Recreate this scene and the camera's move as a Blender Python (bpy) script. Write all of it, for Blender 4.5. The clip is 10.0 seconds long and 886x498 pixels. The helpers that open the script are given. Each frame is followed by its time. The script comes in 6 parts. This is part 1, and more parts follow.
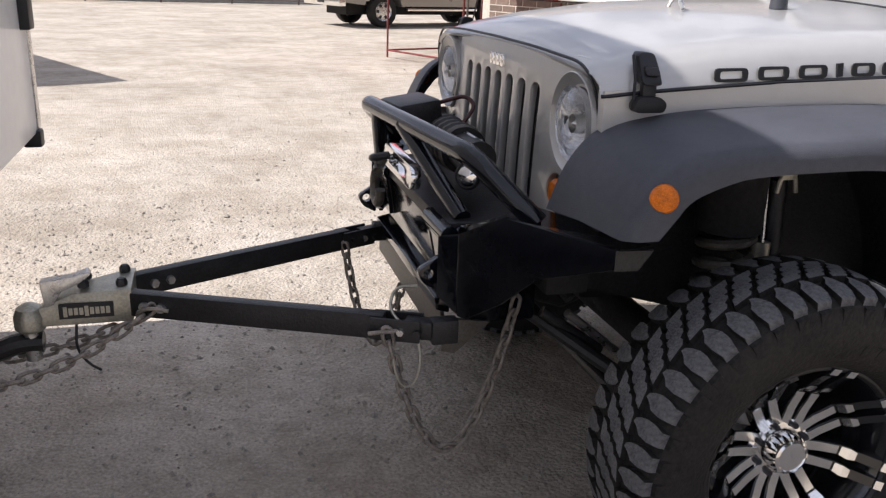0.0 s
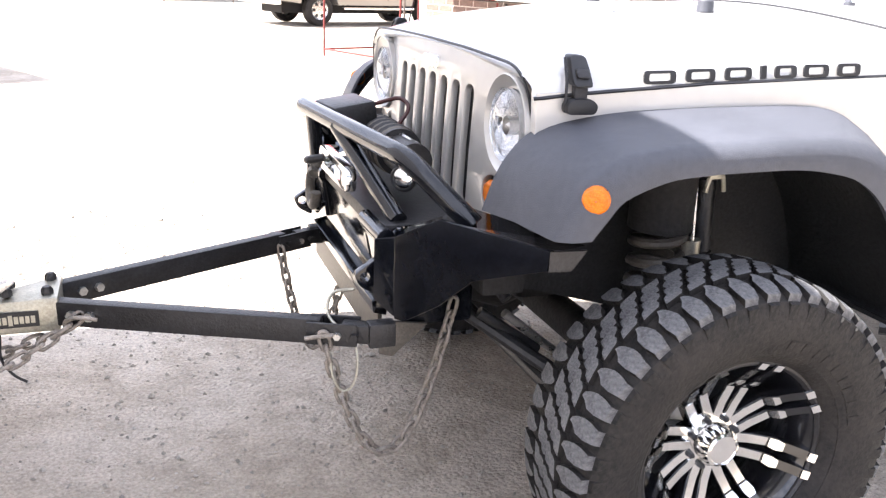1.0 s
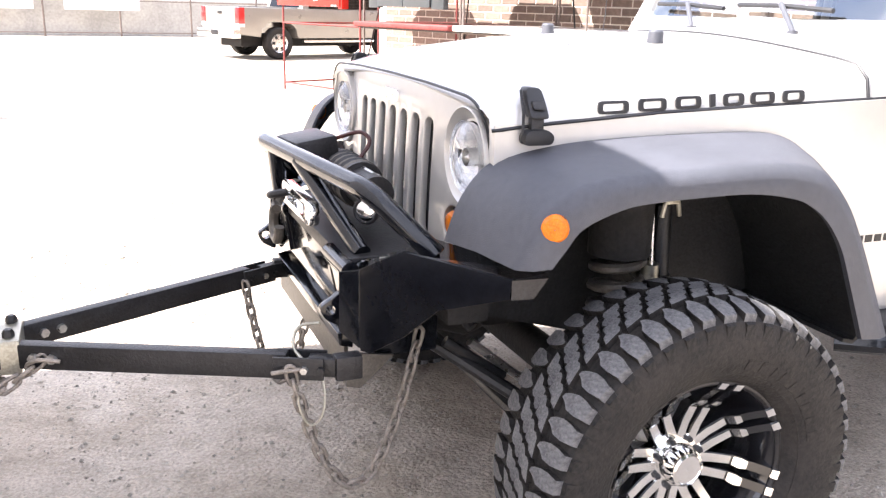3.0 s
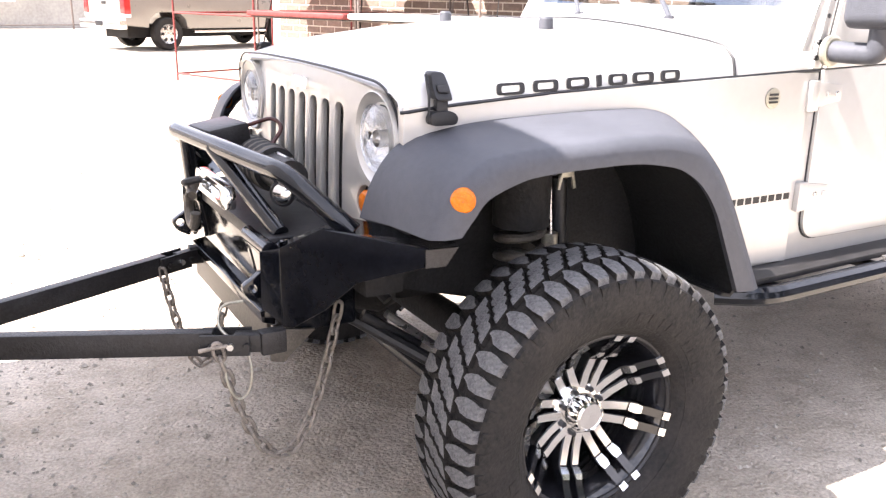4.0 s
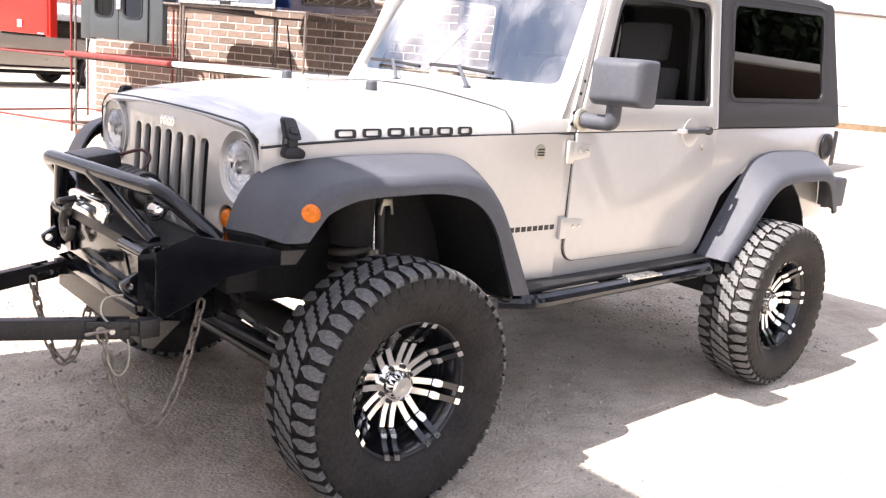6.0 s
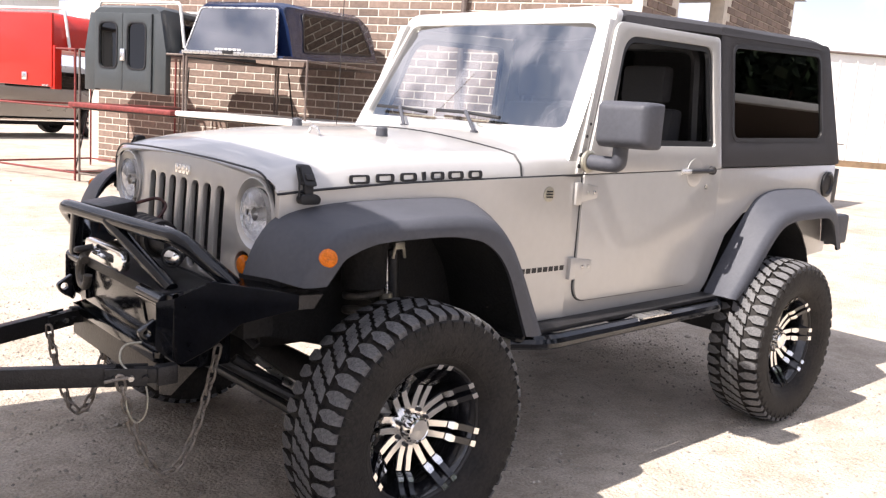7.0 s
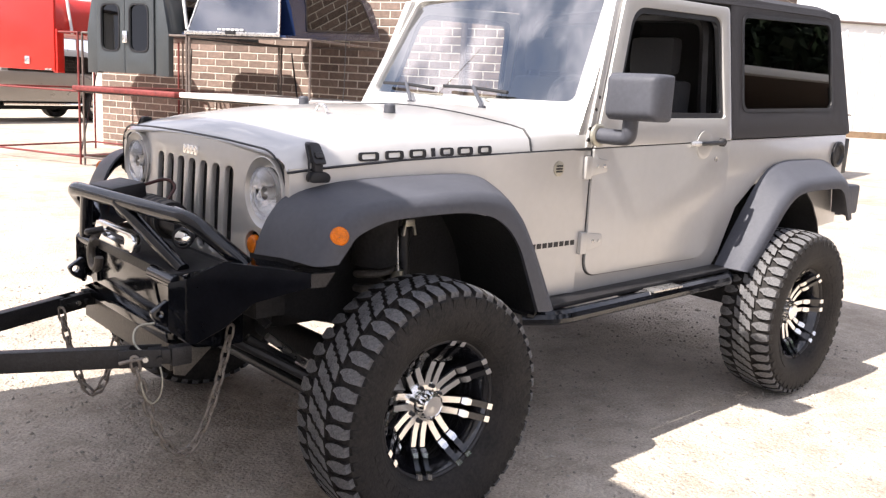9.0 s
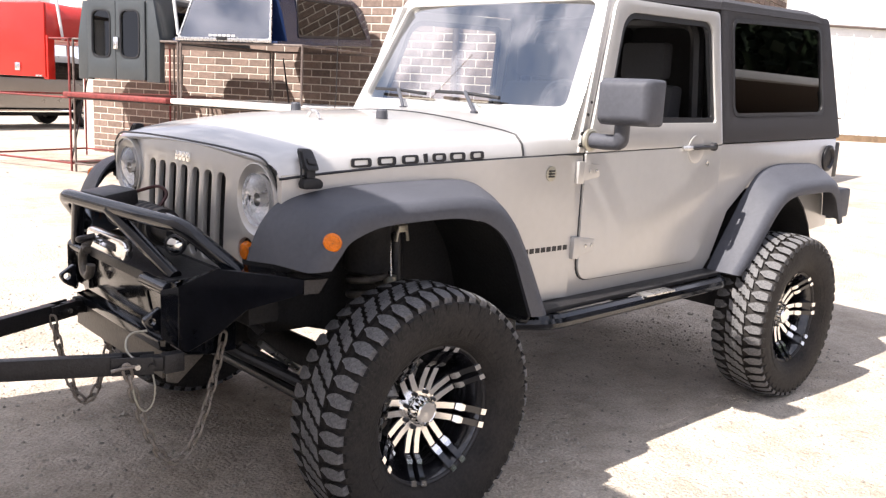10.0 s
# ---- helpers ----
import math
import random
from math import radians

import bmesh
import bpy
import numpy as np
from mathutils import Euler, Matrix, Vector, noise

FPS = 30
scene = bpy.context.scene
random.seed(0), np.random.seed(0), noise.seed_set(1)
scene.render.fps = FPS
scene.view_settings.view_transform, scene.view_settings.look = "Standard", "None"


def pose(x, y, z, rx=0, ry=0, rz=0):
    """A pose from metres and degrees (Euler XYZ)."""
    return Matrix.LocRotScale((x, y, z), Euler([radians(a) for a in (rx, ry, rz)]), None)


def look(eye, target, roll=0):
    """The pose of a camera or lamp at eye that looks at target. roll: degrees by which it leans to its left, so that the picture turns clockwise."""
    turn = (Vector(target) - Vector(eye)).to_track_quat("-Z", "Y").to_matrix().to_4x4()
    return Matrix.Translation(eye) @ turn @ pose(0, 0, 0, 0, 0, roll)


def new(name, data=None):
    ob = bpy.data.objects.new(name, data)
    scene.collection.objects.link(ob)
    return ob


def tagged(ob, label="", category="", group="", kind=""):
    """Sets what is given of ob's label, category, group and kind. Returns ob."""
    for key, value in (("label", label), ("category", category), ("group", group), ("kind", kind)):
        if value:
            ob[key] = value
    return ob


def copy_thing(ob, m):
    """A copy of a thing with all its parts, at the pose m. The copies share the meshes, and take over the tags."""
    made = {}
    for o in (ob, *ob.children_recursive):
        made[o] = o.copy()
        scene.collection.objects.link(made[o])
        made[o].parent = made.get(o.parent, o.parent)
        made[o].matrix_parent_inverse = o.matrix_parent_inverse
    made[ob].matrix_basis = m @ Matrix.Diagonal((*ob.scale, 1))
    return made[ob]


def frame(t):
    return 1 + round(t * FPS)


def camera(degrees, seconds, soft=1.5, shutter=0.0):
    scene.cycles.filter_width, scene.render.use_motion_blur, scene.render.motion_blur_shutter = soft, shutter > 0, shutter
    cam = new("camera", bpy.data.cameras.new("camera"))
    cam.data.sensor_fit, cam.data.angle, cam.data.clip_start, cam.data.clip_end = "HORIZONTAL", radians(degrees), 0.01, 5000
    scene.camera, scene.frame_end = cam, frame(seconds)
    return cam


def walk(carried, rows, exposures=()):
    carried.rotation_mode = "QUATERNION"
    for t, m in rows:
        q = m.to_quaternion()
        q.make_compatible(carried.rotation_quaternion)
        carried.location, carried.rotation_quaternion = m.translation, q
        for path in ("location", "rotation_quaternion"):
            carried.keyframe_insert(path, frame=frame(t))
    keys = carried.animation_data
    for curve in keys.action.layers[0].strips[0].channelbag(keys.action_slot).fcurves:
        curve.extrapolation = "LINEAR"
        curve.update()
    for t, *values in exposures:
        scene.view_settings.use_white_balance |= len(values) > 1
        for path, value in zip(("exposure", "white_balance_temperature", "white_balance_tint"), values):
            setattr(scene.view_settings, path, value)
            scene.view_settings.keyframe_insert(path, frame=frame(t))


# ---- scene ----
cam = camera(55.8, 10.0, 1.3)
PATH = [
    (0, (-1.186, -2.315, 1.414), (-0.657, -0.491, 0.787), 2.1),
    (0.5, (-1.181, -2.315, 1.418), (-0.576, -0.515, 0.79), 2.2),
    (1, (-1.174, -2.312, 1.421), (-0.511, -0.532, 0.797), 2.6),
    (1.5, (-1.17, -2.313, 1.424), (-0.458, -0.547, 0.811), 2.5),
    (2, (-1.171, -2.326, 1.427), (-0.464, -0.551, 0.834), 2.0),
    (3.5, (-1.19, -2.343, 1.437), (-0.365, -0.605, 0.89), 1.4),
    (4, (-1.261, -2.451, 1.44), (-0.312, -0.788, 0.862), 1.2),
    (4.5, (-1.363, -2.721, 1.448), (-0.397, -1.068, 0.869), 0.7),
    (5, (-1.537, -2.823, 1.452), (-0.482, -1.192, 0.975), 2.9),
    (5.5, (-1.67, -2.892, 1.445), (-0.404, -1.435, 0.921), 3.8),
    (5.7, (-1.663, -2.937, 1.465), (-0.36, -1.497, 0.986), 5.4),
    (6.8, (-1.713, -2.951, 1.47), (-0.372, -1.505, 1.141), 4.1),
    (7, (-1.726, -2.937, 1.469), (-0.395, -1.481, 1.143), 4.3),
    (7.5, (-1.739, -2.937, 1.461), (-0.428, -1.465, 1.125), 4.3),
    (8, (-1.74, -2.936, 1.459), (-0.449, -1.456, 1.086), 4.1),
    (8.5, (-1.734, -2.921, 1.458), (-0.438, -1.449, 1.063), 3.4),
    (9, (-1.732, -2.92, 1.46), (-0.415, -1.463, 1.082), 3.3),
    (9.5, (-1.729, -2.913, 1.467), (-0.391, -1.475, 1.092), 3.3),
    (10, (-1.733, -2.919, 1.463), (-0.402, -1.472, 1.097), 3.1),
]
walk(cam, [(t, look(eye, target, roll)) for t, eye, target, roll in PATH],
     [(0.0, 0.38, 6100, 15), (0.2, 0.85, 6100, 15), (0.45, 1.68, 6120, 15), (0.8, 2.2, 6150, 14), (1.2, 2.4, 6150, 14), (3.5, 2.38, 6350, 16), (5.0, 2.33, 6400, 17), (5.7, 2.0, 6400, 17), (6.8, 1.15, 6420, 17), (7.2, 1.05, 6420, 17), (8.0, 1.02, 6420, 17), (8.6, 1.15, 6400, 16), (10.0, 1.2, 6400, 16)])

# ---- world, sun ----
SUN_EL = 49.8
world = bpy.data.worlds.new("sky_world")
scene.world = world
world.use_nodes = True
wn = world.node_tree
wn.nodes.clear()
w_out = wn.nodes.new("ShaderNodeOutputWorld")
w_bg = wn.nodes.new("ShaderNodeBackground")
w_sky = wn.nodes.new("ShaderNodeTexSky")
w_sky.sky_type, w_sky.sun_disc = "NISHITA", False
w_sky.sun_elevation, w_sky.sun_rotation = radians(SUN_EL), radians(269)
w_co = wn.nodes.new("ShaderNodeTexCoord")
w_noise = wn.nodes.new("ShaderNodeTexNoise")
w_noise.inputs["Scale"].default_value, w_noise.inputs["Detail"].default_value = 5.5, 10
w_noise.inputs["Roughness"].default_value = 0.62
w_ramp = wn.nodes.new("ShaderNodeValToRGB")
w_ramp.color_ramp.elements[0].position, w_ramp.color_ramp.elements[1].position = 0.32, 0.47
w_mix = wn.nodes.new("ShaderNodeMixRGB")
w_billow = wn.nodes.new("ShaderNodeTexNoise")
w_billow.inputs["Scale"].default_value, w_billow.inputs["Detail"].default_value = 11.0, 8
w_tone = wn.nodes.new("ShaderNodeValToRGB")
w_tone.color_ramp.elements[0].position, w_tone.color_ramp.elements[1].position = 0.42, 0.60
w_tone.color_ramp.elements[0].color, w_tone.color_ramp.elements[1].color = (0.30, 0.35, 0.42, 1), (1.0, 0.99, 0.97, 1)
w_gain = wn.nodes.new("ShaderNodeMixRGB")
w_gain.blend_type = "MULTIPLY"
w_gain.inputs[0].default_value, w_gain.inputs[2].default_value = 1.0, (12.0, 12.1, 13.2, 1)
wn.links.new(w_billow.outputs["Fac"], w_tone.inputs["Fac"])
wn.links.new(w_tone.outputs["Color"], w_gain.inputs[1])
wn.links.new(w_gain.outputs[0], w_mix.inputs[2])
w_map = wn.nodes.new("ShaderNodeMapping")
w_map.inputs["Location"].default_value = (4.3, 1.9, 0.6)
wn.links.new(w_co.outputs["Generated"], w_map.inputs["Vector"])
wn.links.new(w_map.outputs["Vector"], w_noise.inputs["Vector"])
wn.links.new(w_map.outputs["Vector"], w_billow.inputs["Vector"])
wn.links.new(w_noise.outputs["Fac"], w_ramp.inputs["Fac"])
wn.links.new(w_ramp.outputs["Color"], w_mix.inputs[0])
wn.links.new(w_sky.outputs["Color"], w_mix.inputs[1])
w_sep, w_low, w_haze = wn.nodes.new("ShaderNodeSeparateXYZ"), wn.nodes.new("ShaderNodeMapRange"), wn.nodes.new("ShaderNodeMixRGB")
w_low.inputs["From Min"].default_value, w_low.inputs["From Max"].default_value = 0.04, 0.30
w_low.inputs["To Min"].default_value, w_low.inputs["To Max"].default_value = 0.9, 0.0
w_haze.inputs[2].default_value = (9.9, 10.4, 12.0, 1)
wn.links.new(w_co.outputs["Generated"], w_sep.inputs[0])
wn.links.new(w_sep.outputs["Z"], w_low.inputs["Value"])
wn.links.new(w_low.outputs["Result"], w_haze.inputs[0])
wn.links.new(w_mix.outputs["Color"], w_haze.inputs[1])
wn.links.new(w_haze.outputs["Color"], w_bg.inputs["Color"])
w_bg.inputs["Strength"].default_value = 0.061
wn.links.new(w_bg.outputs["Background"], w_out.inputs["Surface"])

sun_data = bpy.data.lights.new("sun", "SUN")
sun_data.energy, sun_data.angle, sun_data.color = 5.0, radians(0.55), (1.0, 0.945, 0.85)
sun = new("sun", sun_data)
sun.matrix_world = look((0, 0, 20), (0.836 * 20, -0.095 * 20, 0))


# ---- materials ----
def mat(name, base, rough=0.5, metal=0.0, var=0.12, scale=6.0, bump=0.0, bscale=80.0, coat=0.0, rvar=0.1, tint=None, spec=0.5):
    """Principled surface with colour variation at two scales, roughness wear and fine relief."""
    m = bpy.data.materials.new(name)
    m.use_nodes = True
    nt = m.node_tree
    b = nt.nodes["Principled BSDF"]
    b.inputs["Metallic"].default_value = metal
    b.inputs["Specular IOR Level"].default_value = spec
    b.inputs["Coat Weight"].default_value = coat
    b.inputs["Coat Roughness"].default_value = 0.08
    co = nt.nodes.new("ShaderNodeTexCoord")
    n1 = nt.nodes.new("ShaderNodeTexNoise")
    n1.inputs["Scale"].default_value, n1.inputs["Detail"].default_value = scale, 5
    n2 = nt.nodes.new("ShaderNodeTexNoise")
    n2.inputs["Scale"].default_value, n2.inputs["Detail"].default_value = scale * 9, 3
    nt.links.new(co.outputs["Object"], n1.inputs["Vector"])
    nt.links.new(co.outputs["Object"], n2.inputs["Vector"])
    add = nt.nodes.new("ShaderNodeMath")
    add.operation = "MULTIPLY_ADD"
    add.inputs[1].default_value = 0.45
    nt.links.new(n2.outputs["Fac"], add.inputs[0])
    half = nt.nodes.new("ShaderNodeMath")
    half.operation = "MULTIPLY"
    half.inputs[1].default_value = 0.55
    nt.links.new(n1.outputs["Fac"], half.inputs[0])
    nt.links.new(half.outputs[0], add.inputs[2])
    ramp = nt.nodes.new("ShaderNodeValToRGB")
    ramp.color_ramp.elements[0].position, ramp.color_ramp.elements[1].position = 0.36, 0.64
    hi = tint or tuple(min(1, c * (1 + var)) for c in base)
    ramp.color_ramp.elements[0].color = (*[c * (1 - var) for c in base], 1)
    ramp.color_ramp.elements[1].color = (*hi, 1)
    nt.links.new(add.outputs[0], ramp.inputs["Fac"])
    nt.links.new(ramp.outputs["Color"], b.inputs["Base Color"])
    rr = nt.nodes.new("ShaderNodeMapRange")
    rr.inputs["To Min"].default_value, rr.inputs["To Max"].default_value = max(0.02, rough - rvar), min(1, rough + rvar)
    nt.links.new(n1.outputs["Fac"], rr.inputs["Value"])
    nt.links.new(rr.outputs["Result"], b.inputs["Roughness"])
    if bump:
        n3 = nt.nodes.new("ShaderNodeTexNoise")
        n3.inputs["Scale"].default_value, n3.inputs["Detail"].default_value = bscale, 4
        nt.links.new(co.outputs["Object"], n3.inputs["Vector"])
        bp = nt.nodes.new("ShaderNodeBump")
        bp.inputs["Strength"].default_value, bp.inputs["Distance"].default_value = min(1, bump), 0.01
        nt.links.new(n3.outputs["Fac"], bp.inputs["Height"])
        nt.links.new(bp.outputs["Normal"], b.inputs["Normal"])
    return m


def glass(name, colour, rough=0.02, clear=0.35, face=0.055):
    """Thin tinted glazing: a clear tint mixed with a glossy face by the angle."""
    m = bpy.data.materials.new(name)
    m.use_nodes = True
    nt = m.node_tree
    nt.nodes.clear()
    out = nt.nodes.new("ShaderNodeOutputMaterial")
    tr = nt.nodes.new("ShaderNodeBsdfTransparent")
    tr.inputs["Color"].default_value = (*[c * clear for c in colour], 1)
    gl = nt.nodes.new("ShaderNodeBsdfGlossy")
    gl.inputs["Roughness"].default_value = rough
    gl.inputs["Color"].default_value = (1, 1, 1, 1)
    fr = nt.nodes.new("ShaderNodeLayerWeight")
    fr.inputs["Blend"].default_value = 0.5
    pw = nt.nodes.new("ShaderNodeMath")
    pw.operation = "POWER"
    pw.inputs[1].default_value = 4.0
    mx = nt.nodes.new("ShaderNodeMixShader")
    sc = nt.nodes.new("ShaderNodeMath")
    sc.operation = "MULTIPLY_ADD"
    sc.use_clamp = True
    sc.inputs[1].default_value, sc.inputs[2].default_value = 0.95, face
    nt.links.new(fr.outputs["Facing"], pw.inputs[0])
    nt.links.new(pw.outputs[0], sc.inputs[0])
    nt.links.new(sc.outputs[0], mx.inputs[0])
    nt.links.new(tr.outputs[0], mx.inputs[1])
    nt.links.new(gl.outputs[0], mx.inputs[2])
    nt.links.new(mx.outputs[0], out.inputs["Surface"])
    return m


PAINT = mat("silver_paint", (0.530, 0.517, 0.494), 0.34, 0.38, 0.03, 3, coat=0.7, rvar=0.05)
FLARE = mat("grained_grey_plastic", (0.068, 0.071, 0.084), 0.48, 0, 0.12, 7, 0.25, 420, spec=0.35)
HARDTOP = mat("grained_black_top", (0.036, 0.034, 0.036), 0.55, 0, 0.15, 5, 0.25, 350, spec=0.25)
GLOSS_BLACK = mat("gloss_black_powder_coat", (0.007, 0.008, 0.011), 0.12, 0, 0.3, 9, 0.03, 60, coat=0.25, rvar=0.04, spec=0.4)
WING_BLACK = mat("satin_black_powder_coat", (0.006, 0.0065, 0.009), 0.2, 0, 0.3, 9, 0.03, 60, rvar=0.05, spec=0.14)
SATIN_BLACK = mat("worn_black_steel", (0.022, 0.021, 0.022), 0.42, 0.2, 0.4, 14, 0.2, 160)
DARK = mat("dark_underbody", (0.013, 0.012, 0.012), 0.8, 0, 0.5, 9, 0.4, 60)
LINER = mat("dusty_wheel_liner", (0.012, 0.0118, 0.0125), 0.75, 0, 0.6, 12, 0.4, 70)
RUBBER = mat("tyre_rubber", (0.0165, 0.0155, 0.0155), 0.72, 0, 0.45, 9, 0.3, 120, tint=(0.032, 0.028, 0.025), spec=0.3)
DUSTY_LIT_RUBBER = mat("dusty_lit_tyre_rubber", (0.098, 0.099, 0.106), 0.7, 0, 0.35, 16, 0.6, 160, tint=(0.185, 0.182, 0.182), spec=0.4)
RIM_BLACK = mat("gloss_black_rim", (0.009, 0.009, 0.011), 0.14, 0, 0.3, 9, coat=0.6)
CHROME = mat("polished_alloy", (0.90, 0.89, 0.87), 0.13, 1.0, 0.04, 12, rvar=0.05)
BROWN_STEEL = mat("brownish_dark_steel", (0.115, 0.103, 0.088), 0.45, 0.3, 0.3, 14, 0.2, 120)
STEEL = mat("brushed_steel", (0.62, 0.61, 0.59), 0.28, 0.9, 0.2, 25, 0.1, 200)
ZINC = mat("dusty_zinc_plate", (0.44, 0.42, 0.35), 0.4, 0.75, 0.25, 18, 0.15, 120)
RUST = mat("rusty_chain_steel", (0.29, 0.255, 0.22), 0.6, 0.5, 0.45, 60, 0.3, 250)
LAMP_GLASS = glass("clear_lens", (1, 1, 1), 0.03, 0.9)
WIND_GLASS = glass("windscreen_glass", (0.95, 1.0, 0.98), 0.015, 0.80, 0.36)
DARK_GLASS = glass("tinted_glass", (0.8, 0.85, 0.85), 0.015, 0.06, 0.045)
SIDE_GLASS = glass("door_glass", (0.9, 0.96, 0.94), 0.015, 0.78, 0.03)
REFLECTOR = mat("lamp_reflector", (0.80, 0.81, 0.83), 0.16, 0.75, 0.12, 45, 0.5, 70)
AMBER = mat("amber_lens", (0.72, 0.175, 0.004), 0.20, 0, 0.3, 45, 0.6, 90, coat=0.2, spec=0.25)
RED_LENS = mat("red_lens", (0.45, 0.012, 0.012), 0.2, 0, 0.15, 40, coat=0.6)
SEAT = mat("grey_seat_cloth", (0.016, 0.016, 0.018), 0.9, 0, 0.2, 12, 0.2, 200)
CABLE_RED = mat("dark_red_cable", (0.055, 0.014, 0.012), 0.5, 0, 0.3, 30)
INK = mat("black_decal", (0.012, 0.012, 0.014), 0.45, 0, 0.2, 20)


# ---- building tools ----
def finish(name, me, material, parent=None, label="", angle=35):
    me.materials.append(material)
    if angle:
        me.polygons.foreach_set("use_smooth", [True] * len(me.polygons))
        me.set_sharp_from_angle(angle=radians(angle))
    ob = new(name, me)
    ob.parent = parent
    if label:
        tagged(ob, label)
    return ob


def part(name, bm, material, parent=None, label="", angle=35):
    """Links a bmesh as one mesh object under a thing or under a part."""
    bmesh.ops.recalc_face_normals(bm, faces=bm.faces)
    me = bpy.data.meshes.new(name)
    bm.to_mesh(me)
    bm.free()
    return finish(name, me, material, parent, label, angle)


def thing(name, x, y, z, label, category, group="", kind="", rz=0.0):
    ob = new(name)
    ob.matrix_world = pose(x, y, z, 0, 0, rz)
    ob.empty_display_size = 0.1
    return tagged(ob, label, category, group, kind)


def raw(verts, faces):
    bm = bmesh.new()
    vs = [bm.verts.new(v) for v in verts]
    for f in faces:
        bm.faces.new([vs[i] for i in f])
    return bm


def bevelled(bm, width, seg=2, angle=25):
    if width > 0:
        bmesh.ops.recalc_face_normals(bm, faces=bm.faces)
        es = [e for e in bm.edges if len(e.link_faces) == 2 and e.calc_face_angle(0) > radians(angle)]
        bmesh.ops.bevel(bm, geom=es, offset=width, segments=seg, profile=0.6, affect="EDGES", clamp_overlap=True)
    return bm


def box(lo, hi, bev=0.0, seg=2):
    (a, b, c), (d, e, f) = lo, hi
    v = [(a, b, c), (d, b, c), (d, e, c), (a, e, c), (a, b, f), (d, b, f), (d, e, f), (a, e, f)]
    return bevelled(raw(v, [(0, 3, 2, 1), (4, 5, 6, 7), (0, 1, 5, 4), (1, 2, 6, 5), (2, 3, 7, 6), (3, 0, 4, 7)]), bev, seg)


def plate(loop, fn, off, bev=0.0):
    """A solid plate: a 2D loop set in space by fn, with a back face moved by off."""
    off = Vector(off)
    front = [Vector(fn(*p)) for p in loop]
    n = len(loop)
    v = front + [p + off for p in front]
    f = [tuple(range(n)), tuple(range(2 * n - 1, n - 1, -1))]
    f += [(i, (i + 1) % n, n + (i + 1) % n, n + i) for i in range(n)]
    return bevelled(raw(v, f), bev)


def ring(outer, inner, fn, off, bev=0.0):
    """A solid frame between two loops of equal length."""
    off = Vector(off)
    n = len(outer)
    o, k = [Vector(fn(*p)) for p in outer], [Vector(fn(*p)) for p in inner]
    v = o + k + [p + off for p in o] + [p + off for p in k]
    f = []
    for i in range(n):
        j = (i + 1) % n
        f += [(i, j, n + j, n + i), (2 * n + i, 3 * n + i, 3 * n + j, 2 * n + j), (i, 2 * n + i, 2 * n + j, j), (n + i, n + j, 3 * n + j, 3 * n + i)]
    return bevelled(raw(v, f), bev, 2, 50)


def rounded(corners, r, k=5):
    """A 2D polygon with its corners rounded; r is one radius or one a corner."""
    out, n = [], len(corners)
    for i, c in enumerate(corners):
        c, a, b = Vector(c), Vector(corners[i - 1]), Vector(corners[(i + 1) % n])
        ri = r[i] if isinstance(r, (list, tuple)) else r
        p = c + (a - c).normalized() * min(ri, (a - c).length * 0.49)
        q = c + (b - c).normalized() * min(ri, (b - c).length * 0.49)
        for j in range(k):
            t = j / (k - 1)
            out.append(tuple(p * (1 - t) ** 2 + c * 2 * t * (1 - t) + q * t * t))
    return out


def circle(cx, cy, r, n=24, ry=None):
    return [(cx + r * math.cos(2 * math.pi * i / n), cy + (ry or r) * math.sin(2 * math.pi * i / n)) for i in range(n)]


def loft(rows, closed=False, caps=False):
    """A skin through rows of points of equal length."""
    n = len(rows[0])
    v = [p for r in rows for p in r]
    f = []
    for i in range(len(rows) - 1):
        for j in range(n if closed else n - 1):
            a, b = i * n + j, i * n + (j + 1) % n
            f.append((a, b, b + n, a + n))
    if caps:
        f += [tuple(range(n)), tuple(range(len(v) - 1, len(v) - n - 1, -1))]
    return raw(v, f)


def thick(bm, t):
    bmesh.ops.recalc_face_normals(bm, faces=bm.faces)
    bmesh.ops.solidify(bm, geom=bm.faces[:], thickness=t)
    return bm


def tube(points, r, seg=10, fillet=0.0, caps=True, flat=1.0):
    """A round bar along a line of points, its bends rounded by fillet."""
    ps = [Vector(p) for p in points]
    if fillet:
        line = [ps[0]]
        for a, c, b in zip(ps, ps[1:], ps[2:]):
            p = c + (a - c).normalized() * min(fillet, (a - c).length * 0.45)
            q = c + (b - c).normalized() * min(fillet, (b - c).length * 0.45)
            for j in range(6):
                t = j / 5
                line.append(p * (1 - t) ** 2 + c * 2 * t * (1 - t) + q * t * t)
        ps = line + [ps[-1]]
    rows, up = [], None
    for i, p in enumerate(ps):
        d = (ps[min(i + 1, len(ps) - 1)] - ps[max(i - 1, 0)]).normalized()
        if up is None:
            up = Vector((0, 0, 1)) if abs(d.z) < 0.9 else Vector((0, 1, 0))
        s = d.cross(up).normalized()
        up = s.cross(d).normalized()
        rows.append([p + (s * math.cos(a) + up * math.sin(a) * flat) * r for a in (2 * math.pi * k / seg for k in range(seg))])
    return loft(rows, True, caps)


def lathe(profile, seg=48):
    """A body turned about the y axis: (radius, y) pairs."""
    rows = [[(r * math.cos(2 * math.pi * k / seg), y, r * math.sin(2 * math.pi * k / seg)) for k in range(seg)] for r, y in profile]
    return loft(rows, True)


def merged(*bms):
    out = bmesh.new()
    for b in bms:
        me = bpy.data.meshes.new("tmp")
        b.to_mesh(me)
        b.free()
        out.from_mesh(me)
        bpy.data.meshes.remove(me)
    return out


def moved(bm, m):
    bm.transform(m)
    return bm


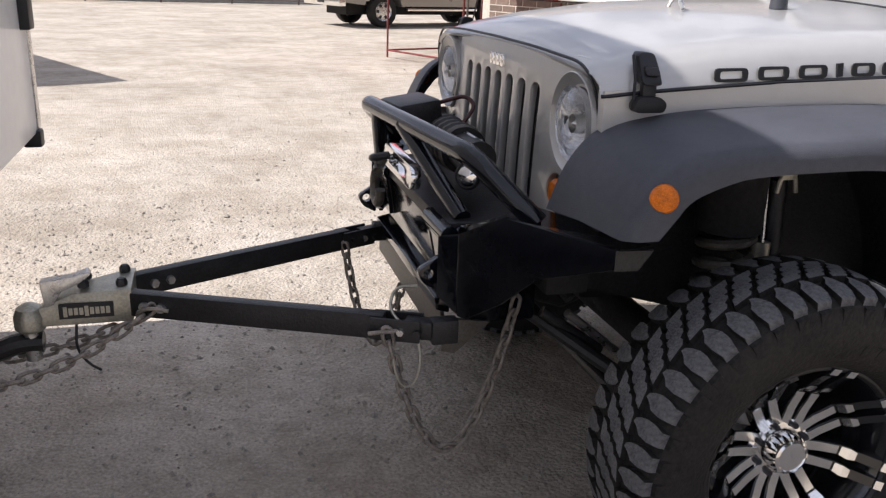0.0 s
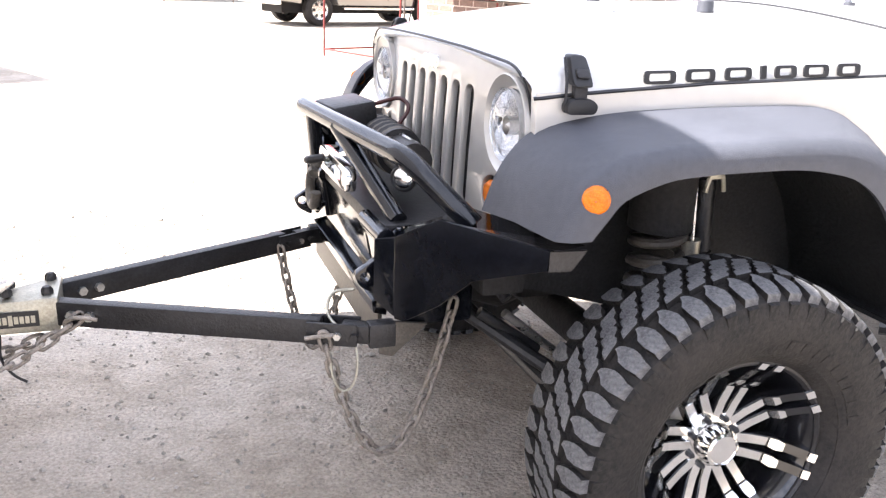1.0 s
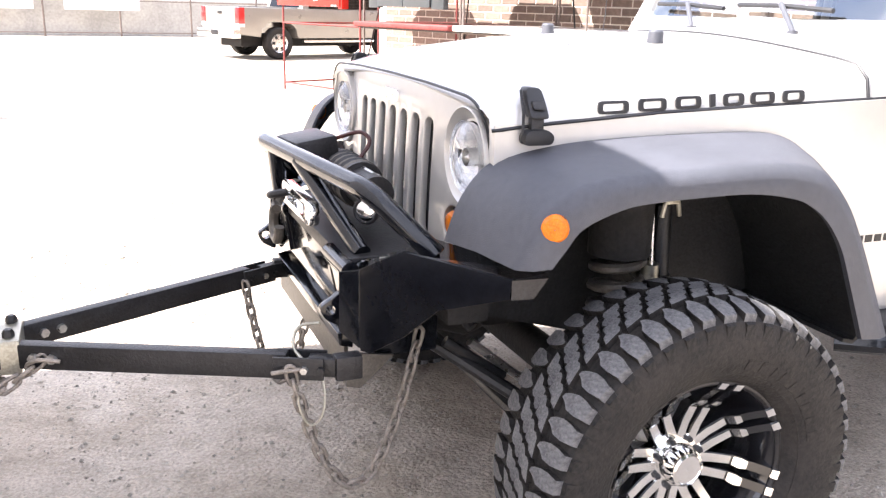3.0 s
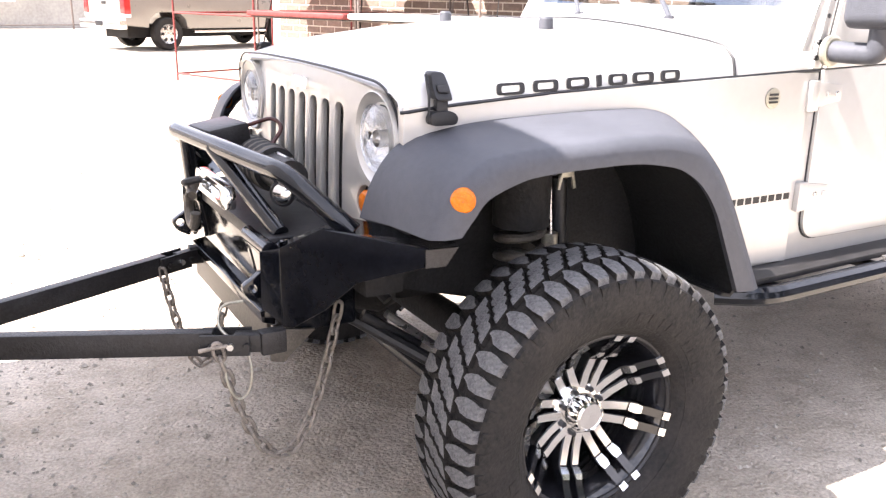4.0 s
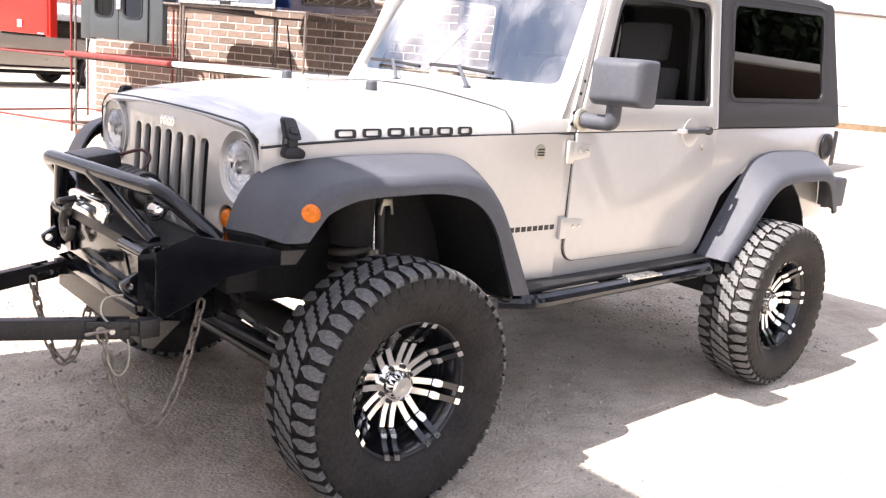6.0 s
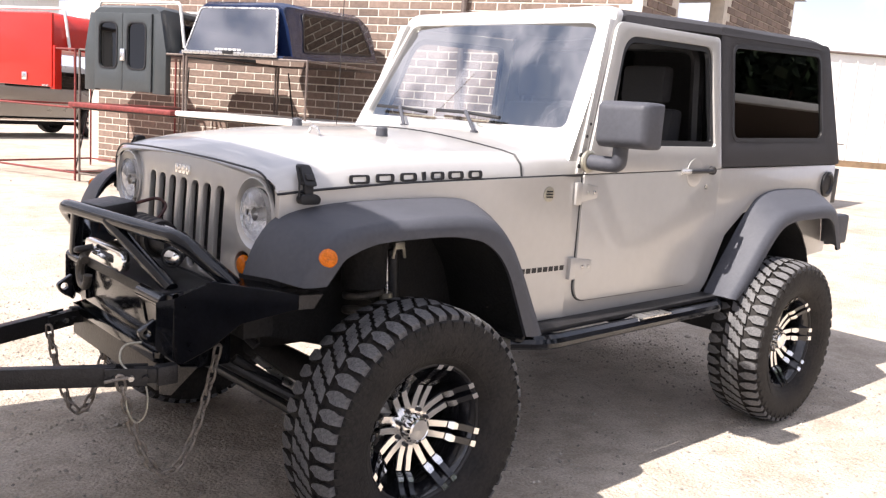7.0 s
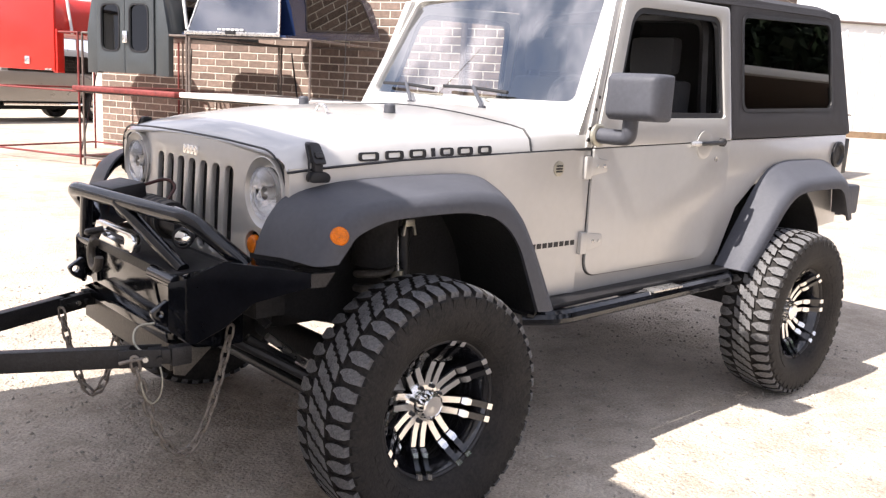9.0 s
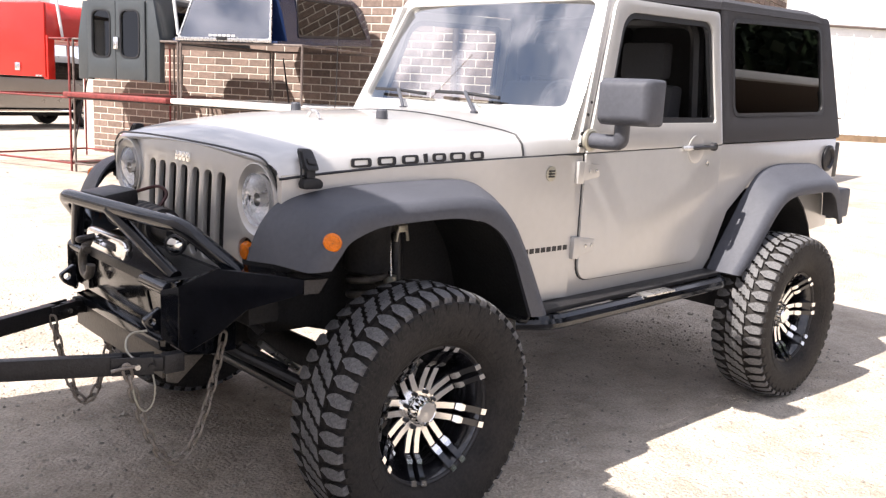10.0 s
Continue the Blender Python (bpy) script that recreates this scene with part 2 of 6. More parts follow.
def cut(bm, cutters):
    """bm with the closed bodies in cutters taken away."""
    a, b = bpy.data.meshes.new("a"), bpy.data.meshes.new("b")
    for x, me in ((bm, a), (merged(*cutters), b)):
        bmesh.ops.recalc_face_normals(x, faces=x.faces)
        x.to_mesh(me)
        x.free()
    oa, ob = new("a", a), new("b", b)
    md = oa.modifiers.new("cut", "BOOLEAN")
    md.object, md.operation, md.solver = ob, "DIFFERENCE", "EXACT"
    me = bpy.data.meshes.new_from_object(oa.evaluated_get(bpy.context.evaluated_depsgraph_get()))
    out = bmesh.new()
    out.from_mesh(me)
    for o in (oa, ob):
        bpy.data.objects.remove(o)
    for d in (a, b, me):
        bpy.data.meshes.remove(d)
    return out


def flat_y(y):
    return lambda x, z: (x, y, z)


# ---- the off-road vehicle ----
rig = thing("off_road_vehicle", 0, 0, 0, "lifted silver two-door off-road vehicle with black flares and hardtop on gravel", "car")
S_TOP = ((-0.42, 1.185), (0.64, 1.238), (2.06, 1.290), (3.36, 1.324))


def belt(x):
    """Height of the body's shoulder line at x."""
    for (a, za), (b, zb) in zip(S_TOP, S_TOP[1:]):
        if x <= b:
            return za + (zb - za) * (x - a) / (b - a)
    return S_TOP[-1][1]


def lean(z, base=0.785, top=0.69):
    """Half width of the cab side at height z: upright below the shoulder, leaning in above it."""
    return base if z < 1.27 else base - (base - top) * (z - 1.27) / (1.97 - 1.27)


# tub with rear wheel arches
TUB = [(0.65, 0.70), (0.73, 0.655), (2.0, 0.660), (2.06, 0.72), (2.18, 0.95), (2.34, 1.06), (2.80, 1.06), (2.96, 0.95), (3.10, 0.78), (3.36, 0.80), (3.36, 1.324),
       (2.06, 1.29), (0.98, 1.25), (0.65, 1.2385)]
tub = plate(TUB, flat_y(-0.778), (0, 1.556, 0), 0.012)
body = part("body", tub, PAINT, rig, angle=40)

# engine bay sides between grille and cab
for s in (-1, 1):
    rows = []
    for x, y, zb in ((-0.372, 0.662 - s * 0.030, 1.03), (0.1, 0.712 - s * 0.012, 1.08), (0.45, 0.762, 1.0), (0.60, 0.7785, 0.82), (0.66, 0.7800, 0.68), (0.942, 0.7805, 0.658)):
        rows.append([(x, s * y, zb), (x, s * y, belt(x)), (x, s * (y - 0.03), belt(x)), (x, s * (y - 0.03), zb)])
    part("fender", loft(rows, True, True), PAINT, rig)


def skew(x):
    """Sideways set of the nose against the cab."""
    return -0.033 * max(0.0, 1 - (x + 0.372) / 0.6)


def hood_row(x, w, zs, zc, n=13):
    """Cross-section of the hood from one seam over the crown to the other."""
    row = []
    for i in range(n):
        u = -1 + 2 * i / (n - 1)
        a = abs(u)
        if a > 0.82:
            k = (1 - a) / 0.18
            y, z = w - 0.055 * k * k, zs + (zc - zs) * 0.62 * (k ** 0.8)
        else:
            k = (0.82 - a) / 0.82
            y, z = (w - 0.055) * (1 - k ** 1.0), zs + (zc - zs) * (0.62 + 0.38 * math.sin(k * math.pi / 2))
        row.append((x, (math.copysign(y, u) if a > 1e-6 else 0.0) + skew(x), z))
    return row


HOOD = [(-0.378, 0.650, 1.180, 1.240), (-0.360, 0.658, 1.182, 1.262), (-0.29, 0.664, 1.19, 1.292), (-0.16, 0.684, 1.201, 1.324), (0.05, 0.706, 1.216, 1.352),
        (0.30, 0.732, 1.227, 1.366), (0.632, 0.764, 1.243, 1.376)]
part("hood", thick(loft([hood_row(*h, n=25) for h in HOOD]), 0.012), PAINT, rig, "silver hood with two rubber bump stops and dark lettering")
for s in (-1, 1):
    part("hood_gap", tube([(h[0], s * (h[1] + (0.004 if h[0] < 0 else 0.0015)) + skew(h[0]), h[2] - 0.004) for h in HOOD] + [(0.975, s * 0.7805, 1.249)], 0.0045, 6), INK, rig)
part("hood_rear_gap", tube([(0.637, y, z + 0.001) for _, y, z in hood_row(0.637, 0.765, 1.243, 1.376, 25)], 0.004, 6), INK, rig)
# cowl panel behind the hood
part("cowl", thick(loft([hood_row(0.642, 0.766, 1.243, 1.376, 25), hood_row(0.80, 0.774, 1.25, 1.39, 25), hood_row(0.99, 0.774, 1.255, 1.40, 25)]), 0.012), PAINT, rig)
part("firewall", box((0.55, -0.46, 0.8), (0.60, 0.46, 1.23)), DARK, rig)
part("engine_bay_floor", box((-0.36, -0.46, 0.86), (0.55, 0.46, 0.90)), DARK, rig)

# grille with seven slots and two lamp holes
gx = -0.392
GY = -0.035
g_outer = rounded([(-0.665, 0.80), (0.665, 0.80), (0.665, 1.16), (0.60, 1.245), (-0.60, 1.245), (-0.665, 1.16)], [0.05, 0.05, 0.1, 0.12, 0.12, 0.1])
g_body = plate(g_outer, lambda y, z: (gx, y + GY, z), (0.022, 0, 0), 0.0)
cutters = []
for i in range(7):
    yc = GY + (i - 3) * 0.0925
    cutters.append(plate(rounded([(yc - 0.029, 0.845), (yc + 0.029, 0.845), (yc + 0.029, 1.157), (yc - 0.029, 1.157)], 0.0285, 7), lambda y, z: (gx - 0.1, y, z), (0.3, 0, 0)))
for s in (-1, 1):
    cutters.append(plate(circle(GY + s * 0.515, 1.092, 0.118, 36), lambda y, z: (gx - 0.1, y, z), (0.3, 0, 0)))
    cutters.append(plate(circle(GY + s * 0.445, 0.915, 0.045, 24), lambda y, z: (gx - 0.1, y, z), (0.3, 0, 0)))
g_face = bevelled(cut(g_body, cutters), 0.006, 2, 55)
for no, lo, n in (((0, 0, 1), 0.84, 9), ((0, 1, 0), GY - 0.60, 25)):
    for k in range(n):
        co = tuple(c * (lo + k * 0.05) for c in no)
        bmesh.ops.bisect_plane(g_face, geom=g_face.verts[:] + g_face.edges[:] + g_face.faces[:], plane_co=co, plane_no=no)
for v in g_face.verts:
    v.co.x += 0.017 * ((v.co.z - 0.8) / 0.44) ** 2 + 0.05 * (abs(v.co.y - GY) / 0.665) ** 3
grille = part("grille", g_face, PAINT, rig, "silver seven-slot grille")
part("radiator", box((-0.290, -0.44, 0.80), (-0.27, 0.40, 1.20)), DARK, rig)
part("hood_seal", tube([(-0.365, -0.668, 1.10), (-0.374, -0.660, 1.18), (-0.378, -0.59, 1.236), (-0.382, -0.3, 1.247), (-0.384, 0, 1.25), (-0.382, 0.3, 1.247), (-0.378, 0.57, 1.236),
                        (-0.374, 0.638, 1.18), (-0.365, 0.648, 1.10)], 0.0038, 6, 0.06), INK, rig)
for s in (-1, 1):
    yl = GY + s * 0.515
    bowl = lathe([(0.086, -0.012), (0.080, 0.02), (0.06, 0.05), (0.02, 0.07), (0.001, 0.072)], 32)
    m = Matrix.Translation((gx + 0.022, yl, 1.095)) @ pose(0, 0, 0, 0, 0, -90)
    lamp = part("headlight", moved(bowl, m), REFLECTOR, rig, "round clear-lens headlight")
    part("bezel", moved(lathe([(0.121, 0.03), (0.119, -0.012), (0.116, -0.013), (0.108, -0.002), (0.090, 0.012), (0.084, 0.012), (0.084, 0.03)], 40), m), PAINT, lamp)
    part("lens", moved(lathe([(0.085, -0.004), (0.06, -0.018), (0.03, -0.024), (0.001, -0.025)], 32), m), LAMP_GLASS, lamp)
    part("bulb_shield", moved(lathe([(0.022, -0.006), (0.024, 0.03), (0.001, -0.008)], 16), m), STEEL, lamp)
    if s > 0:
        continue
    turn = part("turn_signal", moved(lathe([(0.033, 0.02), (0.033, 0.010), (0.026, 0.0), (0.001, -0.004)], 24), Matrix.Translation((gx + 0.008, GY + s * 0.445, 0.915)) @ pose(0, 0, 0, 0, 0, -90)), AMBER, rig, "round amber turn signal")

# badge on the grille: four short raised bars
for i, w in enumerate((0.020, 0.026, 0.026, 0.024)):
    y = GY + 0.045 - i * 0.03
    part("badge_bar", box((gx + 0.002, y - w / 2, 1.172), (gx + 0.016, y + w / 2, 1.206), 0.003), CHROME, rig)

# hood lettering as plain dark shapes on the hood's side: open boxes and one bar
for i, (x0, x1) in enumerate(((-0.125, -0.045), (-0.020, 0.055), (0.080, 0.150), (0.175, 0.190), (0.212, 0.270), (0.288, 0.355), (0.378, 0.440))):
    def side(x, z):
        w = 0.692 + (x + 0.1) * 0.106
        k = (z - (1.208 + (x + 0.1) * 0.05)) / 0.075
        return (x, -w + 0.055 * k * k * 0.45 - 0.003 + skew(x), z)
    zb = 1.2105 + (x0 + 0.1) * 0.045
    o = [(x0, zb), (x1, zb + 0.002), (x1, zb + 0.031), (x0, zb + 0.029)]
    if i == 3:
        part("letter_mark", plate(o, side, (0, 0.006, 0)), INK, rig)
    else:
        n = [(x0 + 0.013, zb + 0.0065), (x1 - 0.013, zb + 0.0085), (x1 - 0.013, zb + 0.0245), (x0 + 0.013, zb + 0.0225)]
        part("letter_mark", ring(rounded(o, 0.010, 4), rounded(n, 0.005, 4), side, (0, 0.0035, 0)), INK, rig)

# hood latches, bump stops, footman loop
for s in (-1, 1):
    def lp(x, z, out, s=s):
        """A place over the hood's shoulder at the latch, raised by out."""
        y = 0.664 + 0.012 * (x + 0.30) - (0.55 * (z - 1.205) if z > 1.205 else 0.0) + out
        return (x, s * y + skew(-0.29), z)

    def pad(loop, out, deep):
        front, back = [lp(x, z, out) for x, z in loop], [lp(x, z, out - deep) for x, z in loop]
        n = len(loop)
        return bevelled(raw(front + back, [tuple(range(n)), tuple(range(2 * n - 1, n - 1, -1))] + [(i, (i + 1) % n, n + (i + 1) % n, n + i) for i in range(n)]), 0.005, 2, 40)
    latch = part("hood_latch", pad(rounded([(-0.300, 1.205), (-0.254, 1.202), (-0.256, 1.235), (-0.262, 1.268), (-0.298, 1.270), (-0.302, 1.235)], 0.010, 4), 0.030, 0.034), INK, rig, "black rubber hood latch")
    part("latch_grip", pad(rounded([(-0.294, 1.224), (-0.260, 1.222), (-0.262, 1.240), (-0.294, 1.242)], 0.006, 4), 0.038, 0.012), SATIN_BLACK, latch)
    part("latch_strap", pad([(-0.296, 1.165), (-0.264, 1.165), (-0.262, 1.212), (-0.294, 1.214)], 0.024, 0.018), SATIN_BLACK, latch)
    part("latch_foot", pad(rounded([(-0.312, 1.146), (-0.246, 1.146), (-0.240, 1.166), (-0.258, 1.180), (-0.304, 1.180), (-0.316, 1.166)], 0.010, 4), 0.034, 0.034), INK, latch)
    part("latch_spring", tube([lp(-0.304, 1.262, 0.012), lp(-0.312, 1.215, 0.020), lp(-0.312, 1.150, 0.016)], 0.0035, 6), SATIN_BLACK, latch)
    part("hood_bump_stop", moved(lathe([(0.024, 0), (0.022, 0.03), (0.017, 0.036), (0.001, 0.037)], 16), pose(0.305, s * 0.31, 1.352, 90)), FLARE, rig)
part("footman_loop", tube([(0.03, -0.29, 1.345), (0.03, -0.27, 1.372), (0.05, -0.20, 1.374), (0.05, -0.18, 1.348)], 0.006, 8, 0.015), STEEL, rig)

# windshield frame, glass, wipers, antenna
W0, W1, WZ0, WZ1 = 0.945, 1.215, 1.385, 1.925


def wind(u, v):
    """Windshield plane: u across, v up the slope from 0 to 1."""
    return (W0 + (W1 - W0) * v - 0.03 * (1 - (u / 0.7) ** 2), u, WZ0 + (WZ1 - WZ0) * v)


part("windshield_frame", ring(rounded([(-0.760, -0.16), (0.760, -0.16), (0.688, 1.07), (-0.688, 1.07)], [0.02, 0.02, 0.09, 0.09], 7),
                              rounded([(-0.672, 0.088), (0.690, 0.068), (0.622, 0.952), (-0.618, 0.925)], [0.06, 0.06, 0.07, 0.07], 7), wind, (0.05, 0, 0), 0.008), PAINT, rig)
cols = 13
pane = part("windshield", loft([[Vector(wind(-0.70 + 1.40 * i / (cols - 1), v)) + Vector((0.022, 0, 0)) for i in range(cols)] for v in (0.04, 0.35, 0.65, 0.965)]), WIND_GLASS, rig, "clear windshield reflecting sky")
pane.visible_shadow = False
for y0, y1 in ((0.10, -0.32), (0.52, 0.17)):
    b = Vector(wind(y1 + 0.21, 0.142)) + Vector((-0.02, 0, 0.012))
    a = Vector(wind(y1 + 0.06, -0.02)) + Vector((-0.06, 0, 0.012))
    wiper = part("wiper_arm", merged(tube([a, a * 0.35 + b * 0.65, b], 0.009, 8), tube([a - Vector((0, 0, 0.04)), a + Vector((0, 0, 0.006))], 0.018, 12)), FLARE, rig)
    c, d = Vector(wind(y1, 0.13)), Vector(wind(y1 + 0.42, 0.155))
    part("wiper_blade", tube([c + Vector((-0.012, 0, 0)), (c + d) / 2 + Vector((-0.02, 0, 0.006)), d + Vector((-0.012, 0, 0))], 0.009, 6), INK, wiper)
part("antenna", tube([(0.73, 0.62, 1.36), (0.735, 0.62, 1.42), (0.74, 0.62, 2.15)], 0.0024, 6), SATIN_BLACK, rig)

# doors
for s in (-1, 1):
    dy = lambda x, z, s=s: (x, s * (lean(z) + 0.006), z)
    lower = plate(rounded([(0.99, 0.722), (1.92, 0.722), (2.035, 1.0), (2.045, 1.285), (0.985, 1.252)], [0.08, 0.10, 0.1, 0.004, 0.004], 7), dy, (0, -s * 0.03, 0), 0.004)
    part("door_gap", plate(rounded([(0.986, 0.7175), (1.924, 0.7175), (2.039, 1.0), (2.049, 1.287), (0.981, 1.254)], [0.08, 0.10, 0.1, 0.004, 0.004], 7), lambda x, z, s=s: (x, s * 0.7805, z), (0, -s * 0.004, 0)), INK, rig)
    door = part("door", lower, PAINT, rig, "closed silver door with exposed hinges", angle=50)
    part("window_frame", ring(rounded([(0.99, 1.256), (2.045, 1.289), (2.035, 1.915), (1.215, 1.895)], [0.004, 0.004, 0.03, 0.05], 7),
                              rounded([(1.115, 1.375), (1.985, 1.392), (1.962, 1.862), (1.270, 1.842)], [0.05, 0.02, 0.06, 0.09], 7), dy, (0, -s * 0.03, 0), 0.004), PAINT, door)
    part("window_seal", ring(rounded([(1.110, 1.370), (1.99, 1.387), (1.967, 1.867), (1.266, 1.847)], [0.05, 0.02, 0.06, 0.09], 7),
                             rounded([(1.145, 1.402), (1.962, 1.414), (1.942, 1.838), (1.290, 1.820)], [0.04, 0.02, 0.05, 0.08], 7), lambda x, z, s=s: (x, s * (lean(z) - 0.004), z), (0, -s * 0.02, 0)), INK, door)
    for hx, hz in ((0.948, 1.130), (0.955, 0.820)):
        hinge = part("door_hinge", box((hx - 0.012, s * 0.786 - 0.012, hz), (hx + 0.028, s * 0.786 + 0.012, hz + 0.092), 0.005), PAINT, door)
        part("hinge_leaf", plate([(hx + 0.02, hz + 0.012), (hx + 0.125, hz + 0.028), (hx + 0.125, hz + 0.076), (hx + 0.02, hz + 0.09)], flat_y(s * 0.798), (0, -s * 0.012, 0), 0.003), PAINT, hinge)
        for bx in (0.055, 0.095):
            part("bolt", box((hx + bx, s * 0.798 - 0.004, hz + 0.045), (hx + bx + 0.014, s * 0.798 + 0.004, hz + 0.059), 0.003), STEEL, hinge)
    handle = part("door_handle", tube([(1.70, s * 0.796, 1.272), (1.72, s * 0.808, 1.273), (1.93, s * 0.808, 1.277), (1.965, s * 0.798, 1.279)], 0.0095, 10, 0.012), INK, door, "black and steel pull handle")
    part("thumb_button", moved(lathe([(0.020, 0), (0.020, -0.018), (0.015, -0.023), (0.001, -0.023)], 18), Matrix.Translation((1.945, s * 0.790, 1.279)) @ pose(0, 0, 0, 0, 0, 0 if s < 0 else 180)), SATIN_BLACK, handle)
    part("handle_cap", tube([(1.682, s * 0.796, 1.271), (1.692, s * 0.805, 1.272), (1.735, s * 0.808, 1.2735)], 0.0125, 12), STEEL, handle)
    part("handle_recess", moved(lathe([(0.066, 0), (0.066, -0.004), (0.055, -0.006), (0.001, -0.002)], 24), Matrix.Translation((1.80, s * 0.79, 1.268)) @ pose(0, 0, 0, 0, 0, 0 if s < 0 else 180)), PAINT, handle)
    part("keyhole", moved(lathe([(0.013, 0), (0.013, -0.006), (0.001, -0.005)], 16), Matrix.Translation((1.915, s * 0.79, 1.200)) @ pose(0, 0, 0, 0, 0, 0 if s < 0 else 180)), STEEL, door)
    # pillar bolts
    for bx, bz in ((0.985, 1.285), (1.0, 1.33), (1.035, 1.405), (1.06, 1.455)):
        part("pillar_bolt", moved(lathe([(0.011, 0), (0.010, -0.006), (0.001, -0.008)], 10), Matrix.Translation((bx - 0.022, s * (lean(bz) - 0.012), bz)) @ pose(0, 0, 0, 0, 0, 0 if s < 0 else 180)), SATIN_BLACK, rig)
    part("pillar", plate([(0.945, 1.255), (0.985, 1.255), (1.205, 1.90), (1.165, 1.90)], lambda x, z, s=s: (x, s * (lean(z) - 0.004), z), (0, -s * 0.05, 0), 0.006), PAINT, rig)
    # mirror on a bent arm
    if s > 0:
        continue
    mirror = part("door_mirror", bevelled(loft([[(0.915, s * 0.875, 1.395), (0.915, s * 1.085, 1.40), (0.915, s * 1.085, 1.54), (0.915, s * 0.875, 1.54)],
                                                [(0.95, s * 0.862, 1.375), (0.95, s * 1.10, 1.378), (0.95, s * 1.10, 1.555), (0.95, s * 0.862, 1.555)],
                                                [(1.045, s * 0.862, 1.375), (1.045, s * 1.10, 1.378), (1.045, s * 1.10, 1.555), (1.045, s * 0.862, 1.555)]], True, True), 0.022, 3, 30), FLARE, rig, "black plastic door mirror")
    part("mirror_arm", tube([(0.995, s * 0.79, 1.308), (0.995, s * 0.87, 1.306), (0.995, s * 0.945, 1.308), (0.99, s * 0.95, 1.40)], 0.031, 12, 0.02), FLARE, mirror)
    part("mirror_base", moved(lathe([(0.046, 0), (0.046, -0.012), (0.038, -0.018), (0.001, -0.018)], 20), Matrix.Translation((0.995, s * 0.79, 1.308)) @ pose(0, 0, 0, 0, 0, 0 if s < 0 else 180)), ZINC, mirror)
    part("mirror_glass", box((1.046, -1.09, 1.39), (1.049, -0.86, 1.55)), CHROME, mirror)

# hardtop with quarter windows
roof_rows = []
for x, w, zt in ((1.245, 0.665, 1.935), (1.31, 0.68, 1.962), (2.05, 0.69, 1.995), (3.05, 0.69, 2.030), (3.20, 0.68, 2.026), (3.25, 0.665, 1.985)):
    roof_rows.append([(x, -w - 0.012, zt - 0.065), (x, -w, zt - 0.03), (x, -w + 0.05, zt - 0.005), (x, 0, zt + 0.012), (x, w - 0.05, zt - 0.005), (x, w, zt - 0.03), (x, w + 0.012, zt - 0.065)])
top = part("hardtop", thick(loft(roof_rows), 0.02), HARDTOP, rig, "black grained removable hardtop")
for s in (-1, 1):
    dy = lambda x, z, s=s: (x, s * (lean(z, 0.782, 0.690) + 0.004), z)
    part("side_panel", ring(rounded([(2.052, 1.294), (3.40, 1.328), (3.245, 2.00), (2.046, 1.970)], [0.004, 0.03, 0.04, 0.02], 7),
                            rounded([(2.165, 1.420), (3.165, 1.462), (3.128, 1.938), (2.160, 1.892)], 0.06, 7), dy, (0, -s * 0.03, 0), 0.004), HARDTOP, top)
    part("window_rim", ring(rounded([(2.150, 1.422), (3.175, 1.455), (3.136, 1.946), (2.150, 1.900)], 0.06, 7),
                            rounded([(2.168, 1.440), (3.155, 1.472), (3.118, 1.928), (2.168, 1.882)], 0.05, 7), lambda x, z, s=s: (x, s * (lean(z, 0.782, 0.690) + 0.007), z), (0, -s * 0.012, 0)), SATIN_BLACK, top)
    q = part("quarter_window", plate(rounded([(2.16, 1.432), (3.165, 1.465), (3.126, 1.936), (2.16, 1.89)], 0.055, 5), lambda x, z, s=s: (x, s * (lean(z, 0.782, 0.690) - 0.002), z), (0, -s * 0.004, 0)), DARK_GLASS, top, "dark tinted quarter window")
    q.visible_shadow = False
part("rear_panel", plate([(-0.76, 1.32), (0.76, 1.32), (0.67, 1.98), (-0.67, 1.98)], lambda y, z: (3.395 - 0.15 * (z - 1.32) / 0.66, y, z), (-0.02, 0, 0)), HARDTOP, top)

# seats and roll bar seen through the glass
for s in (-1, 1):
    seat = part("front_seat", bevelled(loft([[(1.78, s * 0.14, 1.1), (1.78, s * 0.60, 1.1), (1.93, s * 0.60, 1.1), (1.93, s * 0.14, 1.1)], [(1.90, s * 0.17, 1.56), (1.90, s * 0.57, 1.56), (2.0, s * 0.57, 1.56), (2.0, s * 0.17, 1.56)]], True, True), 0.03), SEAT, rig)
    part("headrest", box((1.90, s * 0.37 - 0.13, 1.585), (1.99, s * 0.37 + 0.13, 1.77), 0.03), SEAT, seat)
    part("roll_bar", tube([(2.10, s * 0.60, 1.25), (2.08, s * 0.56, 1.88), (2.08, 0, 1.90)], 0.035, 8, 0.1), SATIN_BLACK, rig)
part("dashboard", box((1.02, -0.66, 1.18), (1.25, 0.66, 1.36), 0.03), INK, rig)
part("steering_wheel", moved(merged(tube([(0.19 * math.cos(a), 0, 0.19 * math.sin(a)) for a in (2 * math.pi * k / 20 for k in range(21))], 0.016, 8), box((-0.18, -0.01, -0.02), (0.18, 0.01, 0.02), 0.005)), Matrix.Translation((1.40, -0.37, 1.37)) @ pose(0, 0, 0, 0, 0, 90) @ pose(0, 0, 0, -25)), INK, rig)


